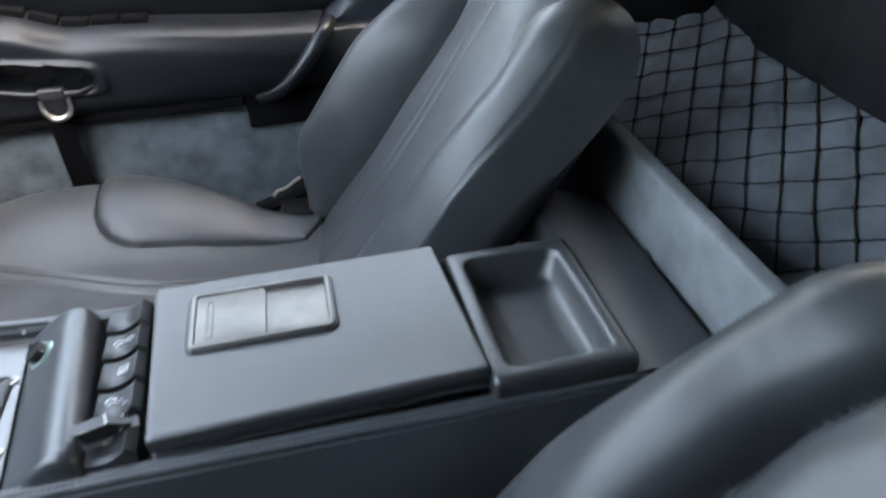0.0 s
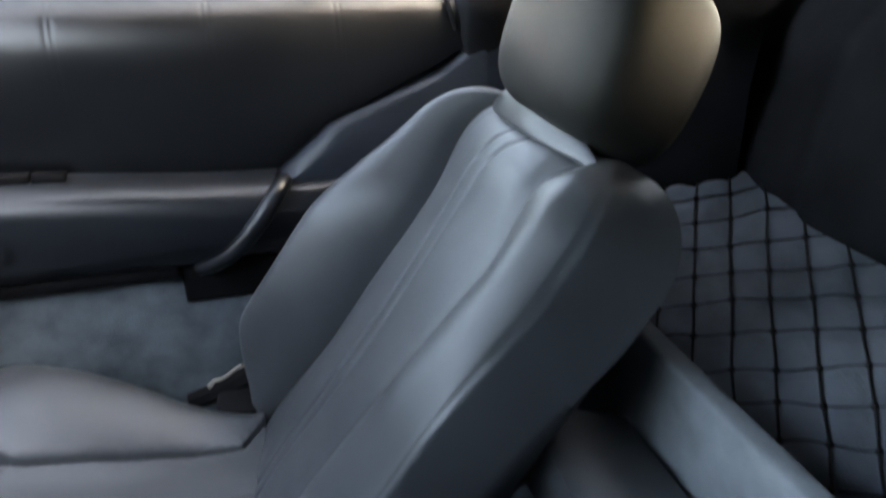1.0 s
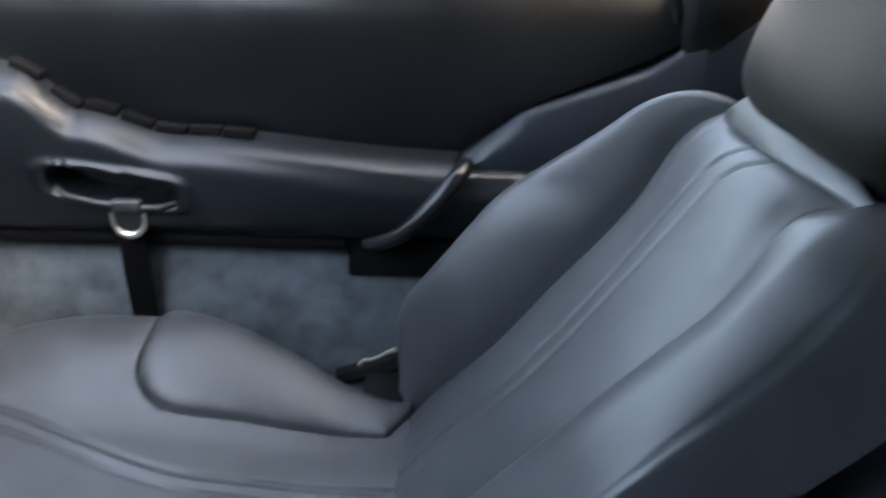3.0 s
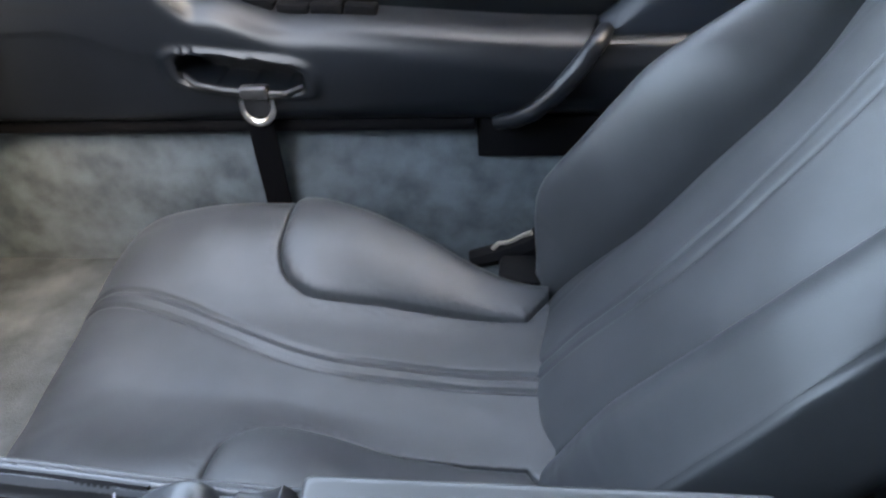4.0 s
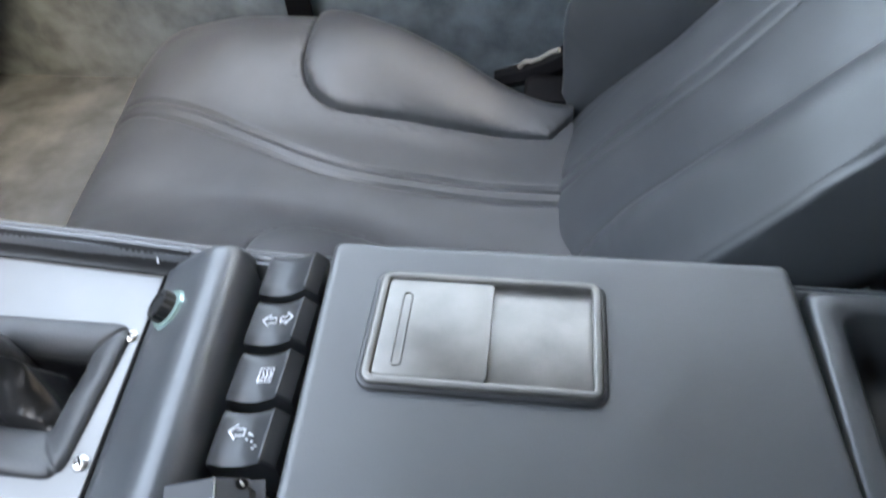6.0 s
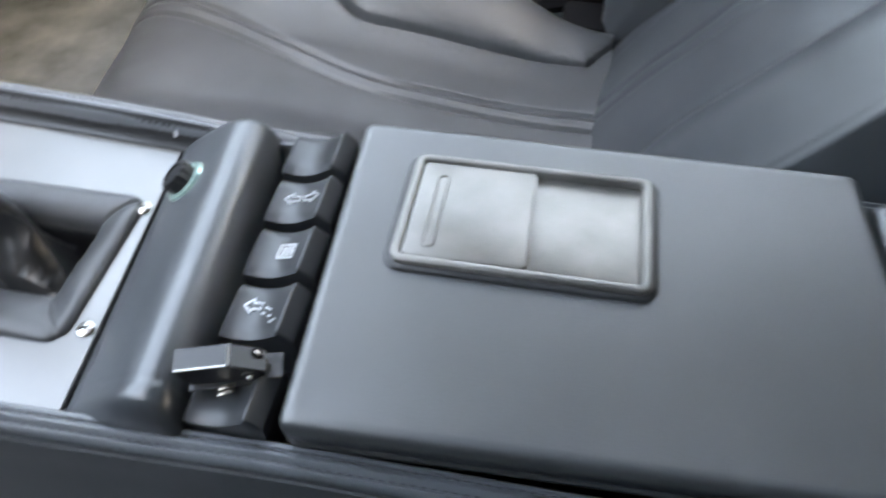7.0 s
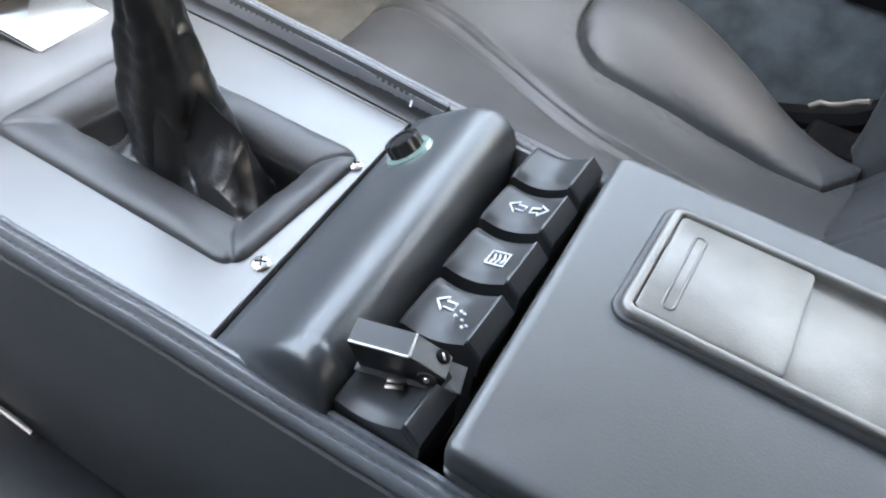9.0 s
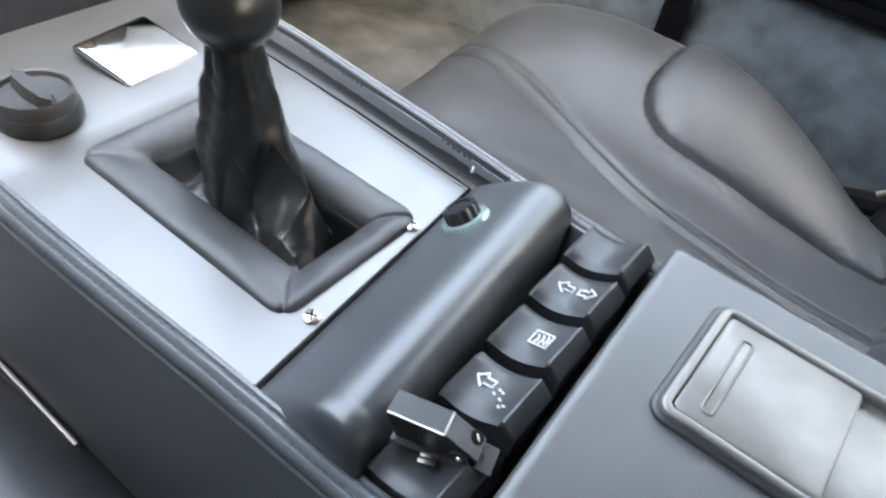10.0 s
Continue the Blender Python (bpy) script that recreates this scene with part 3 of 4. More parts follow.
    part("backrest", put(loft(rings)), SEAT_LEATHER, seat, "", 70)
    # threads
    st = []
    for k in (-0.0165, 0.0165):
        st.append(stitches([(x - (0.016 + 0.11 * (line_off(x) + k)) * sm(-0.40, -0.57, x), yc + line_off(x) + k, top(x, line_off(x) + k) + 0.0004) for x in [lerp(-0.52, 0.015, q / 80) for q in range(81)]]))
        pk = (0.004 if k > 0 else -0.004)
        st.append(stitches([bp(pleat_u(v, k > 0) + pk, v, bfront(pleat_u(v, k > 0) + pk, v) + 0.0002) for v in [lerp(0.03, 0.535, q / 80) for q in range(81)]], r=0.00035))
    for sgn in (-1, 1):
        def rid(v):
            return seam_u(v, sgn < 0) + (ridge(v) - 0.022 if sgn < 0 else 0.80) * (bw(v) - seam_u(v, sgn < 0))
        st.append(stitches([bp(sgn * rid(v) * (near_w(v) / bw(v) if sgn < 0 else 1), v, bfront(sgn * rid(v), v) + 0.0005) for v in [lerp(0.05, 0.46 if sgn > 0 else 0.537, q / 80) for q in range(81)]]))
    for q in st:
        part("stitch_line", put(q), THREAD, seat)
    # collar under the headrest; near-black leather stands for the shadow on grey leather
    crings = []
    for i in range(31):
        u = lerp(-0.122, 0.116, i / 30)
        e = (i - 15) / 15
        c = bp(u, H - 0.014 - 0.30 * u * u, 0.003 - 0.012 * sm(0.2, -1, e))
        f = math.sqrt(max(0.04, 1 - abs(e) ** 5))
        f *= 1 - 0.70 * sm(0.1, -1, e)
        crings.append([c + N * 0.006 * f - V * 0.013 * f, c + N * 0.009 * f + V * 0.003, c + N * 0.004 * f + V * 0.030 * f, c - N * 0.006 * f + V * 0.031 * f, c - N * 0.024 * f, c - N * 0.016 * f - V * 0.015 * f])
    part("collar", put(loft(crings)), BOOT_LEATHER, seat, "stiff leather collar, darkened for the headrest's shadow", 35)
    # headrest
    hr = []
    hc = bp(-0.002, H + 0.074, 0.000)
    for i in range(41):
        s = -math.pi / 2 + math.pi * i / 40
        cs, sn = max(0.0, math.cos(s)) ** 0.42, math.copysign(abs(math.sin(s)) ** 0.60, math.sin(s))
        row = []
        for j in range(56):
            q = 2 * math.pi * j / 56
            cx, cy = math.copysign(abs(math.cos(q)) ** 0.55, math.cos(q)), math.copysign(abs(math.sin(q)) ** 0.50, math.sin(q))
            tz = 0.083 * sn
            row.append(hc + Vector((0, 0.126 * cs * cy * (1 - 0.10 * max(0, sn)), 0)) + N * (0.066 * cs * cx * (1.0 + 0.10 * sn)) + Matrix.Rotation(radians(-12), 3, "Y") @ V * tz)
        hr.append(row)
    part("headrest", put(loft(hr)), HEAD_SHADE_LEATHER, seat, "plump leather headrest", 75)
    # Added black block that fills the dark area below the hinge.
    part("side_block", put(box(-0.035, 0.075, yc + 0.180, yc + 0.243, FLOOR_Z, 0.158, 0.008)), MATTE, seat, "added black block low on the outer side")
    # metal hinge at the outer side
    part("hinge_plate", put(tube([(-0.075, yc + 0.265, 0.13), (-0.03, yc + 0.262, 0.145), (0.01, yc + 0.258, 0.165), (0.05, yc + 0.252, 0.20)], lambda s: 0.014 + 0.006 * s, 8)), MATTE, seat, "black hinge bracket")
    part("hinge_lever", put(tube([(-0.044, yc + 0.243, 0.166), (-0.036, yc + 0.242, 0.176), (-0.026, yc + 0.240, 0.178), (-0.016, yc + 0.237, 0.184), (-0.004, yc + 0.232, 0.196), (0.008, yc + 0.227, 0.204)], lambda s: 0.0036 - 0.0010 * math.sin(math.pi * s), 8)), CREAM, seat, "cream-coloured lever")
    return seat


make_seat(1, 0.385, "dark grey leather bucket seat with side bolsters beside the console")
make_seat(-1, 0.402, "dark grey leather driver's seat, creased bolster beside the console", 42.0, 0.016)

# ---- centre console ----
console = thing("center_console", (-0.1, -0.01, 0.05), "black leather centre console with silver gear plate", "center console")


def near_y(x):
    return linear(x, [(-0.62, -0.127), (-0.342, -0.1215), (-0.24, -0.1170), (-0.14, -0.1135), (0.3, -0.110)])


def near_z(x):
    return linear(x, [(-0.62, 0.374), (-0.26, 0.372), (-0.14, 0.369), (0.3, 0.364)])


def far_y(x):
    return linear(x, [(-0.62, 0.113), (-0.414, 0.107), (-0.306, 0.0995), (-0.24, 0.0940), (-0.16, 0.0915), (0.3, 0.093)])


def wall(fy, fz, sgn):
    rings = []
    for i in range(1101):
        x = lerp(-0.62, 0.385, i / 1100)
        y, z = fy(x) + 0.0008 * noise.noise((x * 14, sgn, 0)), fz(x) + 0.0007 * noise.noise((x * 17, sgn, 5))
        if x > 0.15:
            z -= 0.03 * sm(0.27, 0.385, x)
        o = sgn
        bulge = 0.006
        rope = 0.00014 * math.sin(2 * math.pi * x / 0.0046)
        z += rope
        prof = [(y + o * 0.012, FLOOR_Z), (y + o * 0.012, 0.16), (y + o * (0.008 + bulge), 0.26), (y + o * 0.0068, 0.33), (y + o * 0.0054, z - 0.026), (y + o * 0.0054, z - 0.0135), (y + o * 0.0049, z - 0.0098), (y + o * 0.0032, z - 0.0084), (y + o * 0.0043, z - 0.0070), (y + o * 0.0044, z - 0.0042), (y + o * 0.0030, z - 0.0016), (y + o * 0.0012, z - 0.0006), (y + o * 0.0002, z - 0.0012), (y - o * 0.0006, z - 0.0024), (y - o * 0.0015, z - 0.0010), (y - o * 0.0032, z), (y - o * 0.0050, z - 0.0006), (y - o * 0.0060, z - 0.0020), (y - o * 0.0066, z - 0.0030), (y - o * 0.0074, z - 0.0018), (y - o * 0.0092, z - 0.0022), (y - o * 0.0108, z - 0.0050), (y - o * 0.014, z - 0.016), (y - o * 0.018, z - 0.03), (y - o * 0.018, 0.2), (y - o * 0.018, FLOOR_Z)]
        rings.append([Vector((x, yy + (0.0001 * noise.noise((x * 180, yy * 60, sgn)) if zz > z - 0.03 else 0), zz)) for yy, zz in prof])
    return loft(rings)


part("side_panel", wall(near_y, near_z, -1), CONSOLE_LEATHER, console, "leather side panel with stitched rim")
part("side_panel", wall(far_y, near_z, 1), CONSOLE_LEATHER, console, "leather side panel with stitched rim")
for fy, o in ((near_y, -1), (far_y, 1)):
    xs = [lerp(-0.61, 0.26, q / 100) for q in range(101)]
    for off, low in ((0.0036, 0.0080), (-0.0006, 0.0018), (-0.0066, 0.0024))[:3 if o < 0 else 2]:
        part("rim_stitching", stitches([(x, fy(x) + o * off, near_z(x) - low) for x in xs], 0.0046, 0.0036, 0.0005), THREAD, console)
part("inner_liner", loft([[Vector((x, far_y(x) + dy, z)) for dy, z in ((-0.0052, near_z(x) + 0.0006), (-0.0070, near_z(x) + 0.0004), (-0.0095, near_z(x) - 0.0028), (-0.0118, 0.3640), (-0.0145, 0.3590), (-0.0185, 0.3562), (-0.0195, 0.350), (-0.010, 0.350))] for x in [lerp(-0.60, -0.240, q / 12) for q in range(13)]]), PLASTIC, console, "glossy black inner edge")
part("thread_tick", tube([(-0.2622, 0.0832, 0.3690), (-0.2618, 0.0808, 0.3658)], 0.0007, 6), PRINT, console, "short white corner stitch")
part("kick_strip", box(-0.62, -0.385, -0.1425, -0.1385, 0.164, 0.186, 0.0015), ASH, console, "grey trim strip low on the side")
part("core", box(-0.62, 0.385, -0.105, 0.088, FLOOR_Z, 0.300, 0.004), MATTE, console)

# gear plate: flat part, rise and raised front panel
def gear_plate():
    """A sheet with a rectangular hole under the gear boot."""
    xs = [(-0.578, 0.3570), (-0.572, 0.3595), (-0.462, 0.3575), (-0.452, 0.3553), (-0.440, 0.3545), (-0.422, 0.3558), (-0.400, 0.3560), (-0.268, 0.3560), (-0.250, 0.3560)]
    ys = [-0.112, -0.062, -0.020, 0.029, 0.090]
    bm = bmesh.new()
    top, low = {}, {}
    for i, (x, z) in enumerate(xs):
        for j, y in enumerate(ys):
            xx = x if i < len(xs) - 1 else lerp(-0.240, -0.260, (y + 0.112) / 0.202)
            top[i, j] = bm.verts.new((xx, y, z))
            low[i, j] = bm.verts.new((xx, y, z - 0.004))
    for i in range(len(xs) - 1):
        for j in range(len(ys) - 1):
            if 5 <= i <= 6 and 1 <= j <= 2:
                continue
            bm.faces.new((top[i, j], top[i + 1, j], top[i + 1, j + 1], top[i, j + 1]))
            bm.faces.new((low[i, j + 1], low[i + 1, j + 1], low[i + 1, j], low[i, j]))
    for e in [e for e in bm.edges if e.is_boundary and e.verts[0] in set(top.values())]:
        k = {v: q for q, v in top.items()}
        a, b = (k[v] for v in e.verts)
        bm.faces.new((top[a], top[b], low[b], low[a]))
    return bm


part("gear_plate", gear_plate(), SILVER, console, "satin silver metal plate", 25)
pm = pose(-0.501, 0.0185, 0.3603, 0, 9.5, 7) @ pose(0, 0, -0.3575)
part("plate_edge", join(tube([(-0.2422, -0.111, 0.3563), (-0.2600, 0.0770, 0.3563)], 0.0004, 6), tube([(-0.259, 0.0768, 0.3563), (-0.36, 0.0835, 0.3563), (-0.44, 0.0875, 0.3550), (-0.57, 0.0900, 0.3592)], 0.0006, 6)), ASH, console, "bright cut edge of the plate")
part("plate_gap", join(tube([(-0.2402, -0.111, 0.3560), (-0.2600, 0.0905, 0.3560)], 0.0012, 6), tube([(-0.259, 0.0785, 0.3562), (-0.36, 0.0852, 0.3562), (-0.44, 0.0892, 0.3550), (-0.57, 0.0915, 0.3590)], 0.0010, 6)), MATTE, console, "dark gap beside the plate")
part("display_frame", box(-0.0262, 0.0262, -0.0302, 0.0302, 0.3565, 0.3592, 0.003, m=pm), PLASTIC, console)
part("display_pane", box(-0.0248, 0.0248, -0.0288, 0.0288, 0.3570, 0.3605, 0.0015, m=pm @ pose(0, 0, 0.001, 0, 0.3, 0)), MIRROR, console, "shiny rectangular pane reflecting the sky")
for x, y in ((-0.262, 0.0275), (-0.2535, -0.0575)):
    s = part("screw", lathe([(0.0, 0.356), (0.0046, 0.3562), (0.0046, 0.3573), (0.0038, 0.3580), (0.0, 0.3584)], (x, y, 0), 16), STEEL, console, "bright cross-slotted screw")
    part("slot", join(box(-0.0030, 0.0030, -0.0005, 0.0005, 0.3578, 0.3586, 0, m=pose(x, y, 0, 0, 0, 35)), box(-0.0005, 0.0005, -0.0030, 0.0030, 0.3578, 0.3587, 0, m=pose(x, y, 0, 0, 0, 35))), MATTE, s)

# rotary control
dial = thing("rotary_dial", (-0.478, -0.063, 0.37), "dark grey rotary dial with raised grip on silver plate", "dial")
part("base", lathe([(0.0, 0.3565), (0.0245, 0.3565), (0.0245, 0.3635), (0.0230, 0.3665), (0.0, 0.3665)], (-0.478, -0.063, 0.001), 40), PLASTIC, dial)
part("disc", lathe([(0.0, 0.3665), (0.0225, 0.3665), (0.0225, 0.3745), (0.0216, 0.3757), (0.0204, 0.3750), (0.0196, 0.3722), (0.0, 0.3715)], (-0.478, -0.063, 0.001), 40), ASHDARK, dial)
part("grip", loft([[Vector((-0.478 + cx, -0.063 + w * cy, z)) for cx, cy in [(-0.021, 0), (-0.015, 0.8), (0, 1), (0.015, 0.8), (0.021, 0), (0.015, -0.8), (0, -1), (-0.015, -0.8)]] for w, z in [(0.0070, 0.3725), (0.0052, 0.3772), (0.0042, 0.3795)]]), ASHDARK, dial)

# leather roll across the console
rr = []
for i in range(141):
    s = i / 140
    y = lerp(-0.111, 0.090, s)
    sh = lerp(0.010, -0.010, s)
    e = min(1, min(s, 1 - s) / 0.055)
    k = math.sqrt(max(0, 1 - (1 - e) ** 2))
    wr = 0.0008 * noise.noise((y * 90, 0, 0)) * sm(0.16, 0.03, s)
    prof = [(-0.2485, 0.350), (-0.2480, 0.3575), (-0.240, 0.3640), (-0.226, 0.3745), (-0.216, 0.3815), (-0.207, 0.3865), (-0.199, 0.3880), (-0.192, 0.3860), (-0.187, 0.3800), (-0.184, 0.3700), (-0.1825, 0.355), (-0.182, 0.335)]
    wr += 0.0002 * groove(s - 0.070, 0.014) - 0.0003 * groove(s - 0.092, 0.008) - 0.0004 * groove(s - 0.950, 0.006)
    rr.append([Vector((x + sh + wr, y, lerp(0.350, z, 0.35 + 0.65 * k) + wr * sm(0.350, 0.362, z))) for x, z in prof])
part("leather_roll", loft(rr), ROLL_LEATHER, console, "padded leather roll behind the gear plate", 60)

# push button on the roll
button = thing("push_button", (-0.233, 0.040, 0.37), "round black push button with pale green metal ring", "push button")
tilt = Matrix.Rotation(radians(-36), 4, "Y") @ Matrix.Rotation(radians(6), 4, "X")
bat = Vector((-0.2335, 0.0395, 0.3690))
part("ring", lathe([(0.0090, 0.0), (0.0142, 0.0), (0.0142, 0.0034), (0.0132, 0.0048), (0.0100, 0.0052), (0.0092, 0.0046)], bat, 40, tilt), GREEN, button, "pale green translucent ring")
ribbed = []
for rad, z in ((0.0098, 0.002), (0.0098, 0.0105), (0.0090, 0.0122), (0.0066, 0.0124), (0.0062, 0.0114)):
    ribbed.append([Vector(((rad + 0.0006 * math.cos(12 * a)) * math.cos(a), (rad + 0.0006 * math.cos(12 * a)) * math.sin(a), z)) for a in (2 * math.pi * j / 72 for j in range(72))])
rb = loft(ribbed)
bmesh.ops.transform(rb, matrix=Matrix.Translation(bat) @ tilt, verts=rb.verts)
part("cap", rb, PLASTIC, button, "black ribbed cap", 60)

part("switch_well", box(-0.186, -0.136, -0.108, 0.089, 0.300, 0.346, 0.002), MATTE, console, "dark switch recess")

# rocker switches
def rocker(y, x):
    sw = thing("rocker_switch", (x, y, 0.346), "black plastic rocker switch with concave top", "switch", "row of rocker switches")
    rings = []
    for j in range(13):
        q = j / 12
        yy = y + lerp(-0.0156, 0.0156, q)
        inn = (0.0018, 0.0005)[min(j, 12 - j)] if min(j, 12 - j) < 2 else 0.0
        prof = [(-0.0195, 0.346), (-0.0195, 0.3725 - inn), (-0.0188, 0.3738 - inn)]
        for k in range(17):
            a = lerp(-0.0175, 0.0110, k / 16)
            prof.append((a, rock_z(a) - 0.0004 - inn))
        prof += [(0.0118, rock_z(0.011) - 0.0016 - inn), (0.0170, 0.3750 - inn), (0.0180, 0.3725 - inn), (0.0185, 0.346)]
        rings.append([Vector((x + a, yy, b)) for a, b in prof])
    part("cap", loft(rings), ROCKER, sw, "", 30)
    ends = []
    for q, inn in ((-0.0154, 0.0012), (-0.0144, 0.0), (0.0144, 0.0), (0.0154, 0.0012)):
        ends.append([Vector((x + a, y + q, b - inn)) for a, b in ((0.0112, rock_z(0.011) - 0.004), (0.0114, rock_z(0.011) + 0.0002), (0.0124, rock_z(0.011) + 0.0005), (0.0182, 0.3768), (0.0194, 0.3752), (0.0194, 0.3650), (0.0150, 0.3650))])
    part("rear_strip", loft(ends), ROCKER, sw, "bevelled grip edge", 30)
    return sw


def rock_z(a):
    g = min(1, max(0, (a + 0.0175) / 0.0285))
    return 0.3744 + 0.0072 * g ** 1.6 - 0.0026 * math.sin(math.pi * g) + 0.0004


def mark(sw, x, y, lines, r=0.0005):
    bits = []
    for ln in lines:
        bits.append(tube([(x + a, y + b, rock_z(a)) for a, b in ln], r, 5))
    part("symbol", join(*bits), PRINT, sw, "white printed symbol")


def arrow(ya, yb, w=0.0042, xc=0.0):
    d = 1 if yb > ya else -1
    n = yb - d * 0.0042
    return [[(yb, xc), (n, xc + w), (n, xc + w * 0.45), (ya, xc + w * 0.45), (ya, xc - w * 0.45), (n, xc - w * 0.45), (n, xc - w), (yb, xc)]]


SW = [(0.071, -0.1625), (0.0335, -0.1605), (-0.0045, -0.1585), (-0.0425, -0.1565), (-0.0880, -0.1560)]
sws = [rocker(y, x) for y, x in SW]
xa, ya = SW[1][1], SW[1][0]
mark(sws[1], xa, ya, arrow(0.000, 0.0085, xc=0.001) + arrow(-0.003, -0.0115, xc=0.001))
xa, ya = SW[2][1], SW[2][0]
mark(sws[2], xa, ya, [[(-0.004, -0.004), (0.005, -0.005), (0.005, 0.004), (-0.004, 0.005), (-0.004, -0.004)]] + [[(-0.002 + k * 0.0024, -0.003), (-0.001 + k * 0.0024, 0.0), (-0.002 + k * 0.0024, 0.003)] for k in range(3)])
xa, ya = SW[3][1], SW[3][0]
mark(sws[3], xa, ya, arrow(-0.003, -0.0120, xc=0.003) + [[(-0.001 + dx, -0.001 + dy), (0.0002 + dx, -0.0015 + dy)] for dx, dy in ((0, 0), (0.003, 0.002), (0.004, -0.002), (0.006, -0.006), (0.0075, -0.005), (0.001, 0.003))], 0.0006)

# toggle switch with flip-up guard standing on the last rocker
guard = thing("toggle_guard", (-0.155, -0.088, 0.38), "black metal flip-up toggle guard with bare screws", "switch guard")
gm = pose(-0.168, -0.0825, 0.3945, 0, 0, 17)
hood = []
for xt, xb, z0, z1 in [(-0.0118, -0.0070, -0.0140, 0.0), (0.0112, 0.0112, -0.0140, 0.0), (0.0125, 0.0125, -0.0140, -0.0007), (0.0265, 0.0250, -0.0140, -0.0085)]:
    hood.append([gm @ Vector((x, yy, zz)) for x, yy, zz in [(xb, -0.0056, z0), (xt, -0.0060, z1 - 0.0008), (xt, -0.0053, z1), (xt, 0.0053, z1), (xt, 0.0060, z1 - 0.0008), (xb, 0.0056, z0)]])
part("hood", loft(hood), PLASTIC, guard, "glossy black folded hood", 20)
part("worn_edge", join(tube([gm @ Vector(p) for p in ((-0.0116, -0.0057, -0.0004), (0.0116, -0.0057, -0.0004))], 0.0005, 6), tube([gm @ Vector(p) for p in ((0.0118, -0.0057, -0.0003), (0.0118, 0.0055, -0.0003))], 0.0006, 6)), STEEL, guard, "edges worn to bare metal")
part("spring_hole", lathe([(0, 0), (0.0030, 0), (0.0030, 0.0004), (0, 0.0004)], (0, 0, 0), 18, gm @ pose(0.0232, 0.0030, -0.0064, 0, 30, 0)), MATTE, guard, "dark round hole")
part("spring", tube([gm @ Vector(p) for p in ((0.0225, 0.0040, -0.0060), (0.0238, 0.0022, -0.0065), (0.0246, 0.0012, -0.0085))], 0.0007, 6), STEEL, guard, "bright spring end")
part("bracket", join(box(-0.0085, 0.0260, -0.0080, 0.0065, -0.0152, -0.0142, 0.0003, 1, gm), box(0.0, 0.0085, -0.0055, 0.0075, -0.0005, 0.0005, 0.0003, 1, gm @ pose(0.0245, 0, -0.0145, 0, 8, 0))), ASHDARK, guard, "thin grey metal bracket")
part("ear", lathe([(0, 0), (0.0040, 0), (0.0040, 0.0008), (0, 0.0008)], (0, 0, 0), 18, gm @ pose(0.0195, -0.0058, -0.0105, 90, 0, 0)), ASHDARK, guard, "rounded bracket ear")
part("rivet", lathe([(0, 0), (0.0013, 0), (0.0011, 0.0006), (0, 0.0009)], (0, 0, 0), 12, gm @ pose(0.0195, -0.0066, -0.0105, 90, 0, 0)), STEEL, guard, "bright rivet")
for dx in (-0.0014, 0.0014):
    part("screw", box(-0.0011, 0.0011, -0.0036, 0.0036, 0, 0.0009, 0.0004, 2, gm @ pose(0.0085, -0.0096 + dx, -0.0142, 0, 0, 100)), BRASS, guard, "bright slotted screw half")

# armrest lid
def lid_bm():
    rings = []
    for ins, z in [(0.010, 0.360), (0.003, 0.361), (0.0010, 0.3645), (0.0006, 0.3685), (0.0022, 0.3702), (0.0022, 0.3710), (0.0004, 0.3730), (0.0, 0.3800), (0.0003, 0.3846), (0.0014, 0.3866), (0.0036, 0.3876), (0.0065, 0.3874), (0.05, 0.3875)]:
        x0, x1, y0, y1 = -0.138 + ins, 0.138 - ins, -0.1045 + ins, 0.0915 - ins
        r = 0.0045
        ring = []
        for cx, cy, a0 in ((x1 - r, y1 - r, 0), (x0 + r, y1 - r, 90), (x0 + r, y0 + r, 180), (x1 - r, y0 + r, 270)):
            for k in range(7):
                a = radians(a0 + 15 * k)
                ring.append(Vector((cx + r * math.cos(a), cy + r * math.sin(a), z)))
        rings.append(ring)
    bm = loft(rings)
    for v in bm.verts:
        if v.co.y < 0:
            v.co.y *= 1 - 0.085 * (v.co.x + 0.138) / 0.28
        v.co.x += 0.010 * (0.0915 - v.co.y) / 0.19
    return bm


lid = part("armrest_lid", lid_bm(), LID_LEATHER, console, "padded armrest lid in dark grey leather", 50)
part("lid_stitching", stitches([(x + 0.010, -0.1032 * (1 - 0.085 * (x + 0.138) / 0.28), 0.3708) for x in [lerp(-0.13, 0.135, q / 20) for q in range(21)]], 0.005), THREAD, lid)

# sliding ash cover set in the lid
ash = thing("ashtray", (-0.035, 0.025, 0.387), "dark metal ashtray with sliding cover set in the armrest", "ashtray")
def plate(x0, x1, y0, y1, z0, z1, r, bev):
    rings = []
    for ins, z in ((0, z0), (0, z1 - bev), (bev * 0.3, z1 - bev * 0.3), (bev, z1)):
        ring = []
        for cx, cy, a0 in ((x1 - r, y1 - r, 0), (x0 + r, y1 - r, 90), (x0 + r, y0 + r, 180), (x1 - r, y0 + r, 270)):
            for k in range(6):
                a = radians(a0 + 18 * k)
                ring.append(Vector((cx + (r - min(ins, r * 0.8)) * math.cos(a), cy + (r - min(ins, r * 0.8)) * math.sin(a), z)))
        rings.append(ring)
    return loft(rings)


